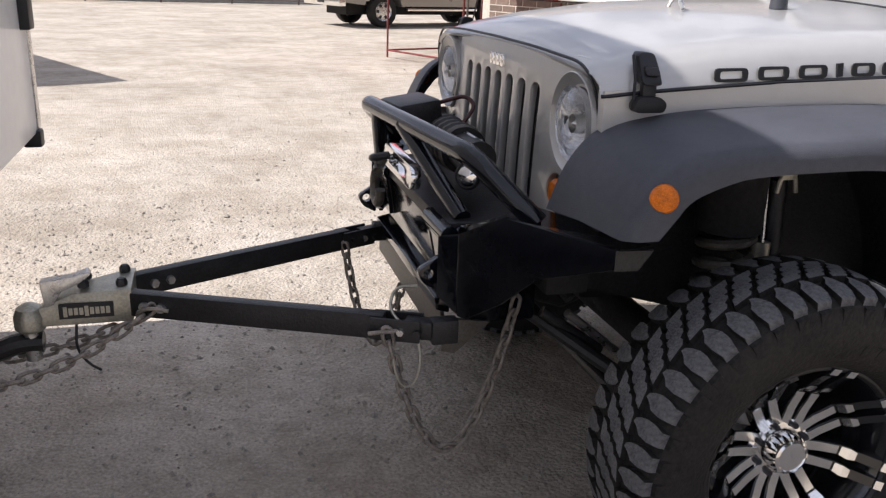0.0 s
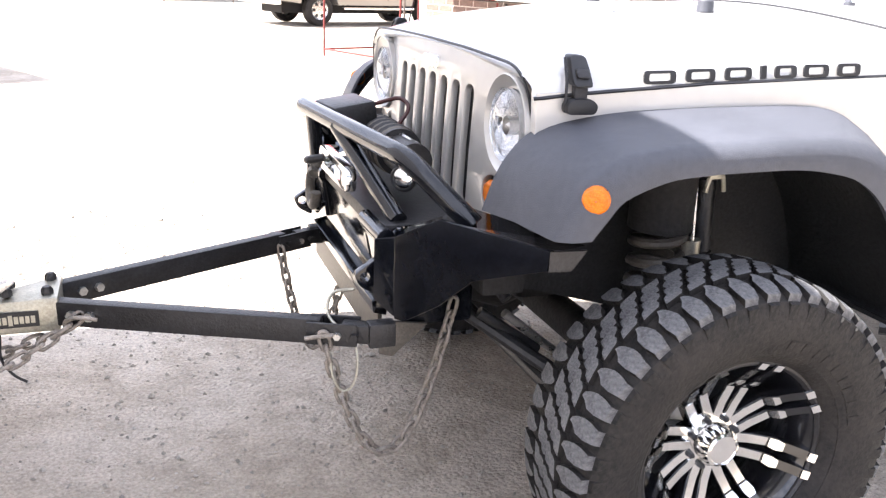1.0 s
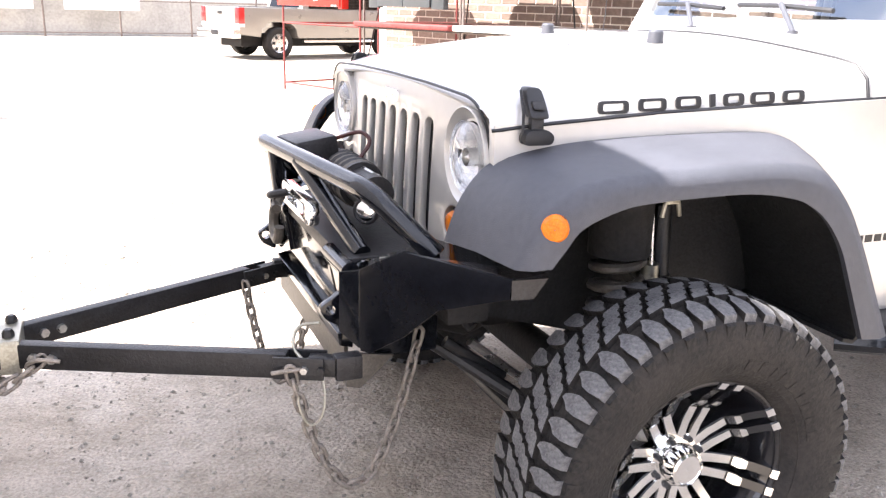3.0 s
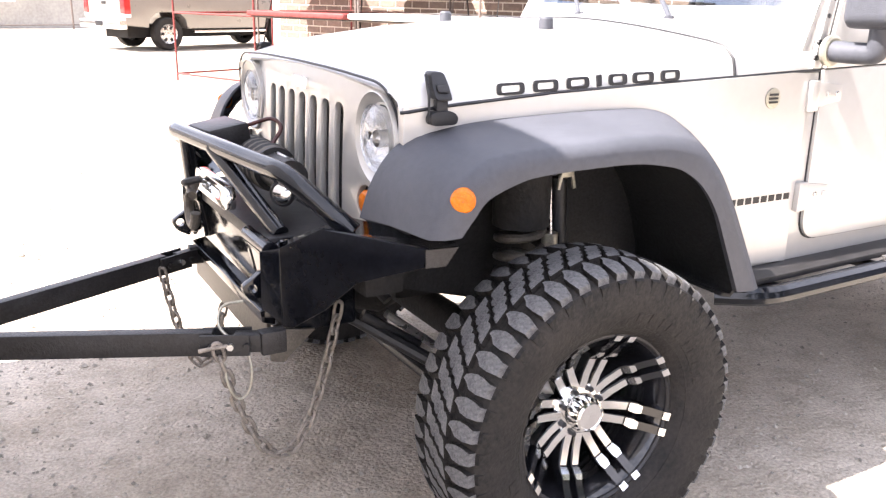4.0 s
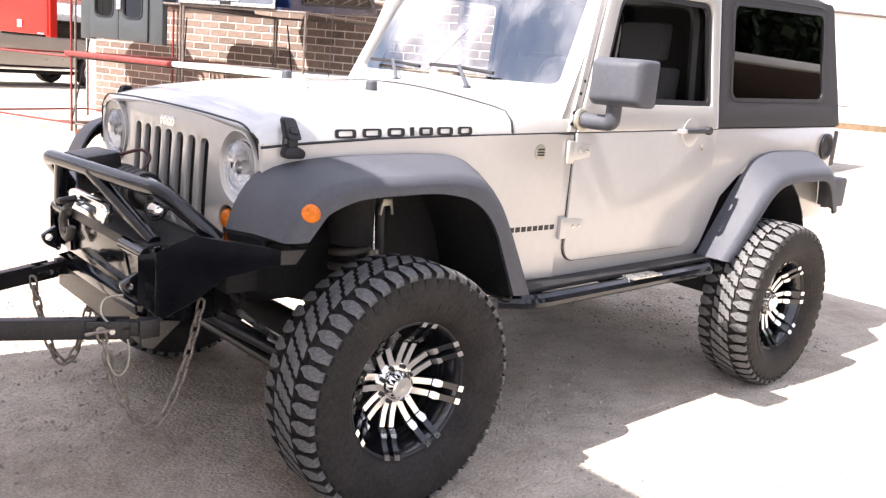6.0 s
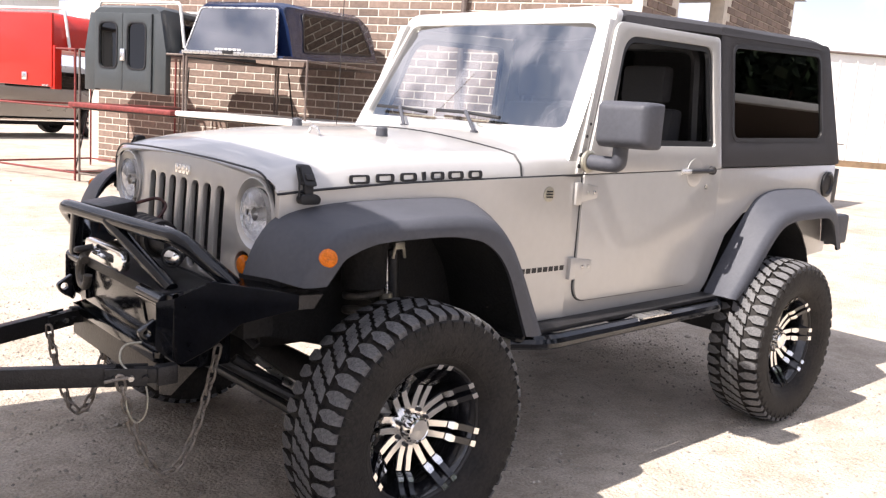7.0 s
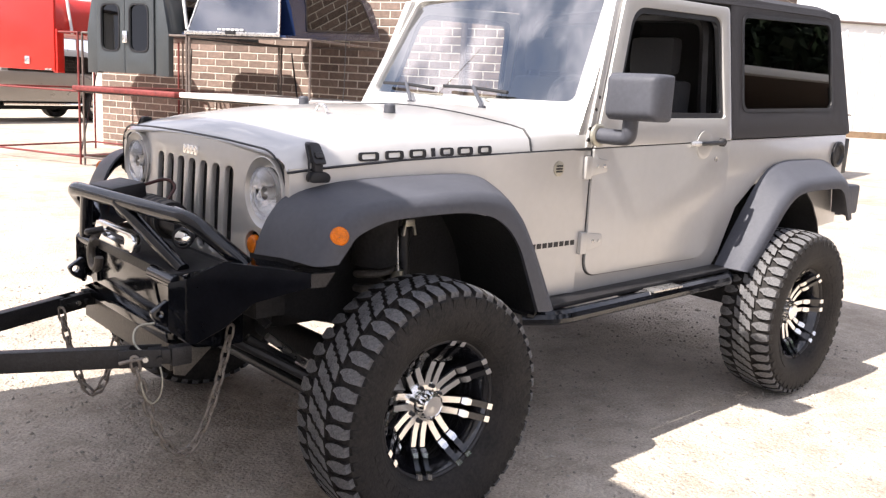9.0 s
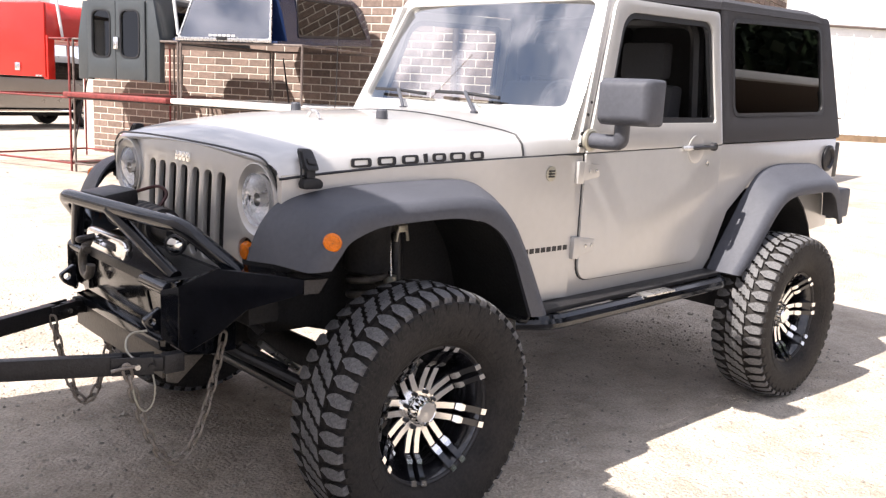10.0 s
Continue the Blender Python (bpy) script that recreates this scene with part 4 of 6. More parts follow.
hook = part("winch_hook", tube([(-0.690, 0.06, 0.89), (-0.708, 0.05, 0.865)] + [(-0.715, 0.02 + 0.040 * math.cos(a), 0.815 + 0.046 * math.sin(a)) for a in (math.radians(100 - 28 * k) for k in range(11))], 0.015, 10), BROWN_STEEL, bp, "dull grey forged winch hook")
part("shackle", tube([(-0.68, 0.03, 0.905), (-0.72, 0.05, 0.895), (-0.72, 0.09, 0.885), (-0.68, 0.09, 0.885)], 0.012, 8, 0.02), SATIN_BLACK, hook)
winch = part("winch", moved(lathe([(0.001, -0.25), (0.05, -0.25), (0.05, -0.12), (0.065, -0.12), (0.065, -0.105), (0.038, -0.105), (0.038, 0.105), (0.065, 0.105), (0.065, 0.12), (0.055, 0.12), (0.055, 0.27), (0.001, 0.27)], 28), Matrix.Translation((-0.508, -0.03, 0.952))), SATIN_BLACK, bp, "black electric winch with wound cable")
for i in range(14):
    part("cable_turn", moved(lathe([(0.038, -0.007), (0.064, -0.007), (0.069, 0), (0.064, 0.007), (0.038, 0.007)], 20), Matrix.Translation((-0.508, -0.125 + i * 0.0145, 0.952))), BROWN_STEEL if i % 3 == 0 else SATIN_BLACK, winch)
part("control_box", moved(box((-0.065, -0.085, 0), (0.065, 0.085, 0.07), 0.012), Matrix.Translation((-0.595, 0.10, 0.990)) @ pose(0, 0, 0, 0, -8, 8)), SATIN_BLACK, winch)
part("winch_rod", tube([(-0.515, 0.02, 1.005), (-0.50, -0.225, 0.995)], 0.008, 8), STEEL, winch)
part("winch_lever", tube([(-0.50, -0.245, 0.962), (-0.50, -0.245, 1.000)], 0.012, 10), STEEL, winch)
part("winch_cable", tube([(-0.53, 0.04, 1.055), (-0.47, -0.02, 1.085), (-0.45, -0.06, 1.06), (-0.50, -0.07, 1.0)], 0.006, 8, 0.03), CABLE_RED, winch)
fog = part("fog_lamp", moved(lathe([(0.001, 0.055), (0.022, 0.045), (0.034, 0.01), (0.036, -0.014), (0.030, -0.020), (0.027, -0.016), (0.001, -0.016)], 24), Matrix.Translation((-0.545, -0.325, 0.925)) @ pose(0, 0, 0, 0, 0, -42)), INK, bp, "small round fog lamp")
part("fog_lens", moved(lathe([(0.027, -0.017), (0.018, -0.022), (0.001, -0.024)], 20), Matrix.Translation((-0.545, -0.325, 0.925)) @ pose(0, 0, 0, 0, 0, -42)), CHROME, fog)
for y0, y1, e in ((-0.475, -0.29, 1), (0.20, 0.385, -1)):
    # raised end of the front face with a rolled top edge and a slot
    face = cut(plate([(y0, 0.66), (y1 if e < 0 else y1 - 0.06, 0.66), (y1, 0.80), (y0, 0.80)] if e > 0 else [(y0 + 0.06, 0.66), (y1, 0.66), (y1, 0.80), (y0, 0.80)], lambda y, z: (-0.652 + 0.20 * (0.80 - z), y, z), (0.026, 0, 0)),
               [plate(rounded([((y0 + y1) / 2 + e * 0.045 - 0.011, 0.715), ((y0 + y1) / 2 + e * 0.045 + 0.011, 0.715), ((y0 + y1) / 2 + e * 0.045 + 0.011, 0.785), ((y0 + y1) / 2 + e * 0.045 - 0.011, 0.785)], 0.01), lambda y, z: (-0.9, y, z), (0.5, 0, 0))])
    part("end_face", bevelled(face, 0.003, 1, 50), GLOSS_BLACK, bp)
    part("rolled_edge", tube([(-0.636, y0, 0.812), (-0.636, y1, 0.812)], 0.024, 14), GLOSS_BLACK, bp)
part("lower_lip", plate([(-0.62, 0.598), (-0.655, 0.608), (-0.66, 0.642), (-0.615, 0.652)], flat_y(-0.44), (0, 0.74, 0), 0.004), GLOSS_BLACK, bp)
for s in (-1, 1):
    part("splash_panel", box((-0.38, min(s * 0.46, s * 0.74), 0.865), (-0.29, max(s * 0.46, s * 0.74), 0.935), 0.01), DARK, rig)
part("engine_block", box((-0.22, -0.34, 0.56), (0.5, 0.34, 0.88), 0.03), DARK, rig)
part("oil_pan", box((-0.10, -0.10, 0.50), (0.45, 0.30, 0.60), 0.04), DARK, rig)
part("under_grille", box((-0.44, -0.62, 0.70), (-0.33, 0.56, 0.83), 0.01), DARK, rig)
part("tow_bracket", plate([(-0.650, 0.605), (-0.525, 0.585), (-0.615, 0.505), (-0.650, 0.515)], flat_y(-0.485), (0, 0.012, 0), 0.002), BROWN_STEEL, bp)
part("winch_tray", box((-0.64, -0.44, 0.80), (-0.42, 0.36, 0.835), 0.004), SATIN_BLACK, bp)


# ---- ground ----
def ground_material():
    m = bpy.data.materials.new("packed_gravel")
    m.use_nodes = True
    nt = m.node_tree
    b = nt.nodes["Principled BSDF"]
    b.inputs["Roughness"].default_value = 0.92
    co = nt.nodes.new("ShaderNodeTexCoord")

    def noise_tex(scale, detail=5, rough=0.6):
        n = nt.nodes.new("ShaderNodeTexNoise")
        n.inputs["Scale"].default_value, n.inputs["Detail"].default_value, n.inputs["Roughness"].default_value = scale, detail, rough
        nt.links.new(co.outputs["Object"], n.inputs["Vector"])
        return n

    def mix(kind, fac, a, c):
        x = nt.nodes.new("ShaderNodeMixRGB")
        x.blend_type = kind
        x.inputs[0].default_value = fac
        nt.links.new(a, x.inputs[1])
        nt.links.new(c, x.inputs[2])
        return x.outputs[0]

    def ramp(src, p0, c0, p1, c1):
        r = nt.nodes.new("ShaderNodeValToRGB")
        r.color_ramp.elements[0].position, r.color_ramp.elements[1].position = p0, p1
        r.color_ramp.elements[0].color, r.color_ramp.elements[1].color = (*c0, 1), (*c1, 1)
        nt.links.new(src, r.inputs["Fac"])
        return r.outputs["Color"]

    big = noise_tex(0.55, 6)
    mid = noise_tex(7.0, 10, 0.78)
    fine = noise_tex(85, 3, 0.6)
    vor = nt.nodes.new("ShaderNodeTexVoronoi")
    vor.inputs["Scale"].default_value = 62
    nt.links.new(co.outputs["Object"], vor.inputs["Vector"])
    base = ramp(big.outputs["Fac"], 0.35, (0.43, 0.380, 0.318), 0.68, (0.60, 0.54, 0.464))
    patch = ramp(mid.outputs["Fac"], 0.36, (0.78, 0.765, 0.745), 0.56, (1.05, 1.045, 1.04))
    drift = ramp(noise_tex(1.7, 8, 0.68).outputs["Fac"], 0.40, (0.82, 0.795, 0.755), 0.58, (1.06, 1.06, 1.06))
    grain = ramp(fine.outputs["Fac"], 0.34, (0.72, 0.715, 0.71), 0.64, (1.10, 1.09, 1.08))
    cell = nt.nodes.new("ShaderNodeTexVoronoi")
    cell.inputs["Scale"].default_value = 30
    warp = nt.nodes.new("ShaderNodeMixRGB")
    warp.blend_type = "ADD"
    warp.inputs[0].default_value = 0.035
    nt.links.new(co.outputs["Object"], warp.inputs[1])
    nt.links.new(noise_tex(45, 3).outputs["Color"], warp.inputs[2])
    nt.links.new(warp.outputs[0], cell.inputs["Vector"])
    dots = ramp(cell.outputs["Distance"], 0.18, (1, 1, 1), 0.24, (0, 0, 0))
    pick = ramp(cell.outputs["Color"], 0.985, (0, 0, 0), 1.0, (1, 1, 1))
    speck = mix("MULTIPLY", 1.0, dots, pick)
    c = mix("MULTIPLY", 0.9, mix("MULTIPLY", 0.85, base, drift), patch)
    c = mix("MULTIPLY", 0.85, c, grain)
    dark_stone = nt.nodes.new("ShaderNodeMixRGB")
    dark_stone.inputs[2].default_value = (0.30, 0.275, 0.245, 1)
    nt.links.new(speck, dark_stone.inputs[0])
    nt.links.new(c, dark_stone.inputs[1])
    nt.links.new(dark_stone.outputs[0], b.inputs["Base Color"])
    add = nt.nodes.new("ShaderNodeMath")
    add.operation = "SUBTRACT"
    nt.links.new(fine.outputs["Fac"], add.inputs[0])
    nt.links.new(vor.outputs["Distance"], add.inputs[1])
    clod = nt.nodes.new("ShaderNodeMath")
    clod.operation, clod.inputs[1].default_value = "MULTIPLY_ADD", 3.0
    nt.links.new(noise_tex(24, 6, 0.62).outputs["Fac"], clod.inputs[0])
    nt.links.new(add.outputs[0], clod.inputs[2])
    bp_ = nt.nodes.new("ShaderNodeBump")
    bp_.inputs["Strength"].default_value, bp_.inputs["Distance"].default_value = 0.75, 0.009
    nt.links.new(clod.outputs[0], bp_.inputs["Height"])
    nt.links.new(bp_.outputs["Normal"], b.inputs["Normal"])
    return m


GRAVEL = ground_material()


def ground_height(x, y):
    far = min(1, max(0, (math.hypot(x, y + 1) - 4) / 6))
    return 0.010 * (noise.noise(Vector((x * 1.3, y * 1.3, 0))) - 0.4) * (0.35 + 0.65 * far) + 0.03 * far * (noise.noise(Vector((x * 0.25, y * 0.25, 4))) - 0.3)


def spread(lo, hi, core0, core1, fine, steps):
    """Grid lines: close together in the core, wider and wider beyond it."""
    v = list(np.arange(core0, core1 + fine, fine))
    return [core0 - (core0 - lo) * ((k / steps) ** 2.2) for k in range(steps, 0, -1)] + v + [core1 + fine + (hi - core1) * ((k / steps) ** 2.2) for k in range(1, steps + 1)]


xs, ys = spread(-400, 400, -4, 6, 0.12, 16), spread(-300, 500, -4, 4, 0.12, 16)
gv = [(x, y, ground_height(x, y)) for y in ys for x in xs]
gf = [(j * len(xs) + i, j * len(xs) + i + 1, (j + 1) * len(xs) + i + 1, (j + 1) * len(xs) + i) for j in range(len(ys) - 1) for i in range(len(xs) - 1)]
me = bpy.data.meshes.new("ground")
me.from_pydata(gv, [], gf)
tagged(finish("ground", me, GRAVEL, None, "", 60), "pale packed gravel and dirt yard", "ground", kind="structure")

# loose stones lying on the gravel
STONE = mat("loose_stone", (0.40, 0.365, 0.315), 0.9, 0, 0.25, 30, 0.3, 90)
snt = STONE.node_tree
s_geo, s_map, s_mul = snt.nodes.new("ShaderNodeNewGeometry"), snt.nodes.new("ShaderNodeMapRange"), snt.nodes.new("ShaderNodeMixRGB")
s_map.inputs["To Min"].default_value, s_map.inputs["To Max"].default_value = 0.62, 1.25
s_mul.blend_type = "MULTIPLY"
s_mul.inputs[0].default_value = 1
s_in = snt.nodes["Principled BSDF"].inputs["Base Color"]
snt.links.new(s_geo.outputs["Random Per Island"], s_map.inputs["Value"])
snt.links.new(s_in.links[0].from_socket, s_mul.inputs[1])
snt.links.new(s_map.outputs["Result"], s_mul.inputs[2])
snt.links.new(s_mul.outputs[0], s_in)
rng = random.Random(5)
sv, sf = [], []
OCTA = [(1, 0, 0), (0, 1, 0), (-1, 0, 0), (0, -1, 0), (0, 0, 1), (0, 0, -1)]
OFACE = [(0, 1, 4), (1, 2, 4), (2, 3, 4), (3, 0, 4), (1, 0, 5), (2, 1, 5), (3, 2, 5), (0, 3, 5)]
for i in range(24000):
    x, y = (rng.uniform(-3.2, 3.6), rng.uniform(-2.0, 3.0)) if i % 4 else (rng.uniform(-5, 7), rng.uniform(2, 11))
    r = 0.003 + 0.010 * rng.random() ** 4
    if rng.random() < 0.012:
        r *= 2.0
    a, q, z0 = rng.uniform(0, 6.28), rng.uniform(0.5, 1), ground_height(x, y)
    n0 = len(sv)
    for vx, vy, vz in OCTA:
        k = rng.uniform(0.75, 1.2)
        px, py = vx * r * k, vy * r * q * k
        sv.append((x + px * math.cos(a) - py * math.sin(a), y + px * math.sin(a) + py * math.cos(a), z0 + r * 0.25 + vz * r * 0.7 * k))
    sf += [tuple(n0 + i for i in f) for f in OFACE]
me = bpy.data.meshes.new("loose_gravel")
me.from_pydata(sv, [], sf)
tagged(finish("loose_gravel", me, STONE, None, "", 0), "small loose grey stones scattered on the yard", "gravel", kind="stuff")

# ---- motorhome that tows the vehicle, seen by its rear corner ----
WHITE_GEL = mat("white_gelcoat", (0.80, 0.79, 0.77), 0.35, 0, 0.06, 2, 0.05, 40, coat=0.3, tint=(0.84, 0.83, 0.81))
rv = thing("motorhome", -4.8, -0.13, 0, "tall white motorhome with a hitch, parked on gravel", "motorhome")


def rvp(name, bm, material, label=""):
    return part(name, moved(bm, Matrix.Translation((4.8, 0.13, 0))), material, rv, label)


rvp("body", box((-7.8, -1.70, 0.775), (-1.80, 1.16, 3.16), 0.03, 3), WHITE_GEL)
rvp("roof_unit", box((-3.6, -0.6, 3.16), (-2.6, 0.3, 3.42), 0.06), WHITE_GEL)
rvp("chassis", box((-7.6, -0.55, 0.52), (-2.1, 0.35, 0.80), 0.02), DARK)
# unseen sheet, added to stop bounce from the sunlit ground beyond
rvp("bounce_block_sheet", box((-2.62, -1.60, 0.14), (-2.60, 1.06, 0.80), 0.004), RUBBER, "unseen full-width black sheet added to block light from under the motorhome")
# unseen box under the floor, added to keep bounce light off the shaded gravel
rvp("underfloor_light_block", box((-5.8, -1.66, 0.32), (-3.8, 1.12, 0.79), 0.02), WHITE_GEL)
rvp("corner_trim", box((-1.825, 1.11, 0.80), (-1.794, 1.168, 3.0), 0.008), STEEL)
rvp("tail_lamp", box((-1.81, 1.00, 1.17), (-1.765, 1.09, 1.45), 0.01), INK)
rvp("hinge_block", box((-1.85, 1.08, 0.735), (-1.785, 1.15, 0.80), 0.01), INK)
for wx in (-6.4, -3.2):
    for wy in (-1.12, 0.86):
        rvp("wheel", moved(lathe([(0.001, -0.12), (0.24, -0.12), (0.38, -0.13), (0.40, -0.1), (0.40, 0.1), (0.38, 0.13), (0.24, 0.12), (0.001, 0.12)], 32), Matrix.Translation((wx, wy, 0.40))), RUBBER)
rvp("receiver", box((-2.3, -0.28, 0.46), (-1.86, -0.19, 0.545), 0.006), SATIN_BLACK)
rvp("ball_mount", tube([(-1.85, -0.235, 0.49), (-1.72, -0.235, 0.49), (-1.66, -0.235, 0.515), (-1.60, -0.235, 0.515)], 0.026, 10, 0.03), SATIN_BLACK, "black curved ball mount")
rvp("ball_neck", tube([(-1.625, -0.235, 0.47), (-1.625, -0.235, 0.56)], 0.02, 12), STEEL)

# ---- tow bar ----
tow = thing("tow_bar", -1.0, -0.13, 0, "black A-frame tow bar with grey ball coupler", "tow bar")


def twp(name, bm, material, label="", parent=None):
    return part(name, moved(bm, Matrix.Translation((1.0, 0.13, 0))), material, parent or tow, label)


def bar(a, b, w, h, bev=0.004):
    """A square-section bar from a to b."""
    a, b = Vector(a), Vector(b)
    d = (b - a).normalized()
    s = d.cross(Vector((0, 0, 1))).normalized() * (w / 2)
    u = s.cross(d).normalized() * (h / 2)
    rows = [[p - s - u, p + s - u, p + s + u, p - s + u] for p in (a, b)]
    return bevelled(loft(rows, True, True), bev)


NEAR_A, NEAR_B, FAR_A, FAR_B = (-1.44, -0.215, 0.604), (-0.80, -0.508, 0.609), (-1.44, -0.135, 0.604), (-0.775, 0.205, 0.602)
for a, b in ((NEAR_A, NEAR_B), (FAR_A, FAR_B)):
    arm = twp("arm", bar(a, b, 0.036, 0.062), SATIN_BLACK, "black square steel arm")
    b_, a_ = Vector(b), Vector(a)
    d = (b_ - a_).normalized()
    sd = d.cross(Vector((0, 0, 1))).normalized()
    for k in (-1, 1):
        twp("clevis_plate", bar(b_ - d * 0.03 + sd * 0.026 * k, b_ + d * 0.09 + sd * 0.026 * k, 0.008, 0.055, 0.002), SATIN_BLACK, "", arm)
    for q, steel in ((0.0, SATIN_BLACK), (0.045, STEEL), (0.085, SATIN_BLACK)):
        p = b_ + d * q
        twp("bolt", tube([p - sd * 0.042, p + sd * 0.042], 0.009, 6), steel, "", arm)
    for q in (0.10, 0.145):
        p = a_ + d * q
        twp("bolt", tube([p - sd * 0.030, p + sd * 0.030], 0.012, 6), STEEL, "", arm)
    twp("pivot_lug", bar(b_ + d * 0.05, b_ + d * 0.14, 0.04, 0.045), SATIN_BLACK, "", arm)
    e = b_ + d * 0.14
    twp("base_bracket", box((e.x - 0.03, e.y - 0.02, e.z - 0.03), (e.x + 0.035, e.y + 0.02, e.z + 0.03), 0.006), SATIN_BLACK, "", arm)

# coupler: a tapered pressed shell, socket and latch
shell = loft([[(-1.385, -0.258, 0.560), (-1.385, -0.090, 0.560), (-1.385, -0.090, 0.648), (-1.385, -0.258, 0.648)],
              [(-1.525, -0.258, 0.560), (-1.525, -0.150, 0.560), (-1.525, -0.165, 0.640), (-1.525, -0.250, 0.640)],
              [(-1.605, -0.258, 0.560), (-1.605, -0.210, 0.560), (-1.605, -0.214, 0.606), (-1.605, -0.254, 0.606)]], True, True)
cp = twp("coupler", bevelled(shell, 0.008, 2, 30), ZINC, "grey zinc-plated ball coupler with dark label")
twp("socket", moved(lathe([(0.030, 0), (0.037, 0.008), (0.038, 0.036), (0.030, 0.058), (0.014, 0.068), (0.001, 0.070)], 28), Matrix.Translation((-1.625, -0.235, 0.548)) @ pose(0, 0, 0, 90)), ZINC, "", cp)
twp("latch", plate([(-1.585, 0.612), (-1.565, 0.618), (-1.545, 0.650), (-1.505, 0.668), (-1.475, 0.690), (-1.485, 0.700), (-1.515, 0.688), (-1.592, 0.678)], flat_y(-0.262), (0, 0.035, 0), 0.004), STEEL, "", cp)
twp("label_plate", box((-1.555, -0.2625, 0.580), (-1.43, -0.2575, 0.618)), INK, "", cp)
for i in range(9):
    w = 0.009
    x = -1.545 + i * 0.0122
    twp("letter_bar", box((x, -0.2645, 0.590 if i not in (0, 4) else 0.586), (x + w, -0.262, 0.608 if i not in (0, 4) else 0.612)), ZINC, "", cp)
for bx, by in ((-1.41, -0.225), (-1.41, -0.125), (-1.50, -0.22), (-1.50, -0.16)):
    twp("bolt", moved(lathe([(0.014, 0), (0.014, 0.012), (0.009, 0.02), (0.001, 0.02)], 6), Matrix.Translation((bx, by, 0.646)) @ pose(0, 0, 0, 90)), SATIN_BLACK, "", cp)


# ---- chains ----
def link_mesh():
    pts = []
    for k in range(13):
        a = 2 * math.pi * k / 12
        pts.append((0.011 * math.cos(a) * 1.0, 0, 0.0085 * math.sin(a) + (0.0105 if math.sin(a) > 0.01 else -0.0105 if math.sin(a) < -0.01 else 0)))
    bm = tube(pts, 0.0042, 6, 0, False)
    bm.transform(Matrix.Scale(0.82, 4, (1, 0, 0)) @ Matrix.Scale(1.36, 4))
    m = bpy.data.meshes.new("link")
    bm.to_mesh(m)
    bm.free()
    m.materials.append(RUST)
    m.polygons.foreach_set("use_smooth", [True] * len(m.polygons))
    return m


LINK = link_mesh()


def sag(a, b, drop, n=40):
    a, b = Vector(a), Vector(b)
    return [a.lerp(b, t) - Vector((0, 0, drop * 4 * t * (1 - t))) for t in (k / n for k in range(n + 1))]


def chain(name, line, label, pitch=0.0385, group="safety chains"):
    """Links along a line of points, each turned a quarter against the last."""
    o = line[0]
    th = thing(name, o.x, o.y, o.z, label, "chain", group)
    d, want, k = 0.0, 0.0, 0
    for a, b in zip(line, line[1:]):
        seg = (b - a).length
        while want <= d + seg:
            p = a.lerp(b, (want - d) / seg)
            q = (b - a).to_track_quat("Z", "X")
            lk = new("link", LINK)
            lk.parent = th
            lk.matrix_basis = Matrix.Translation(p - o) @ q.to_matrix().to_4x4() @ pose(0, 0, 0, 0, 0, 90 * (k % 2) + 20)
            want += pitch
            k += 1
        d += seg
    return th


chain("safety_chain", sag((-0.80, -0.545, 0.595), (-0.465, -0.50, 0.640), 0.355), "rusty steel chain looped under the bumper wing")
chain("safety_chain", sag((-0.785, 0.17, 0.575), (-0.60, 0.10, 0.56), 0.30), "rusty steel chain hanging from the far tow arm")
chain("safety_chain", sag((-1.35, -0.285, 0.595), (-2.0, -0.40, 0.52), 0.10), "rusty steel chain from coupler to hitch")
chain("safety_chain", sag((-1.38, -0.25, 0.565), (-2.0, -0.20, 0.50), 0.06), "rusty steel chain from coupler to hitch")
hooks = thing("safety_hook", -0.80, -0.545, 0.6, "bent steel chain hook on the tow arm", "hook")
part("hook_bar", moved(tube([(-0.845, -0.535, 0.602), (-0.80, -0.555, 0.612), (-0.765, -0.545, 0.607)], 0.0055, 8, 0.02), Matrix.Translation((0.80, 0.545, -0.6))), RUST, hooks)
h2 = thing("safety_hook", -1.35, -0.29, 0.6, "bent steel chain hook beside the coupler", "hook")
part("hook_bar", moved(tube([(-1.30, -0.305, 0.600), (-1.345, -0.305, 0.612), (-1.375, -0.285, 0.595), (-1.37, -0.285, 0.575)], 0.0055, 8, 0.02), Matrix.Translation((1.35, 0.29, -0.6))), RUST, h2)
cab = thing("pin_cable", -0.72, -0.56, 0.6, "thin coated cable loop hanging from the hitch pin", "cable")
part("loop", moved(tube([(-0.73, -0.55, 0.60), (-0.725, -0.57, 0.54), (-0.735, -0.575, 0.49), (-0.76, -0.57, 0.465), (-0.785, -0.565, 0.50), (-0.79, -0.55, 0.57)], 0.003, 6, 0.06), Matrix.Translation((0.72, 0.56, -0.6))), ZINC, cab)
cab2 = thing("pin_cable", -0.70, -0.50, 0.66, "thin coated cable loop tied to the recovery tab", "cable")
part("loop", moved(tube([(-0.72, -0.50, 0.70), (-0.77, -0.47, 0.69), (-0.79, -0.50, 0.64), (-0.74, -0.55, 0.60)], 0.004, 6, 0.05), Matrix.Translation((0.70, 0.50, -0.66))), ZINC, cab2)
cab3 = thing("pin_cable", -1.55, -0.26, 0.5, "dark pin wire hanging below the coupler", "cable")
part("wire", moved(tube([(-1.52, -0.25, 0.56), (-1.525, -0.26, 0.50), (-1.50, -0.26, 0.455), (-1.47, -0.27, 0.44)], 0.0035, 6, 0.03), Matrix.Translation((1.55, 0.26, -0.5))), INK, cab3)


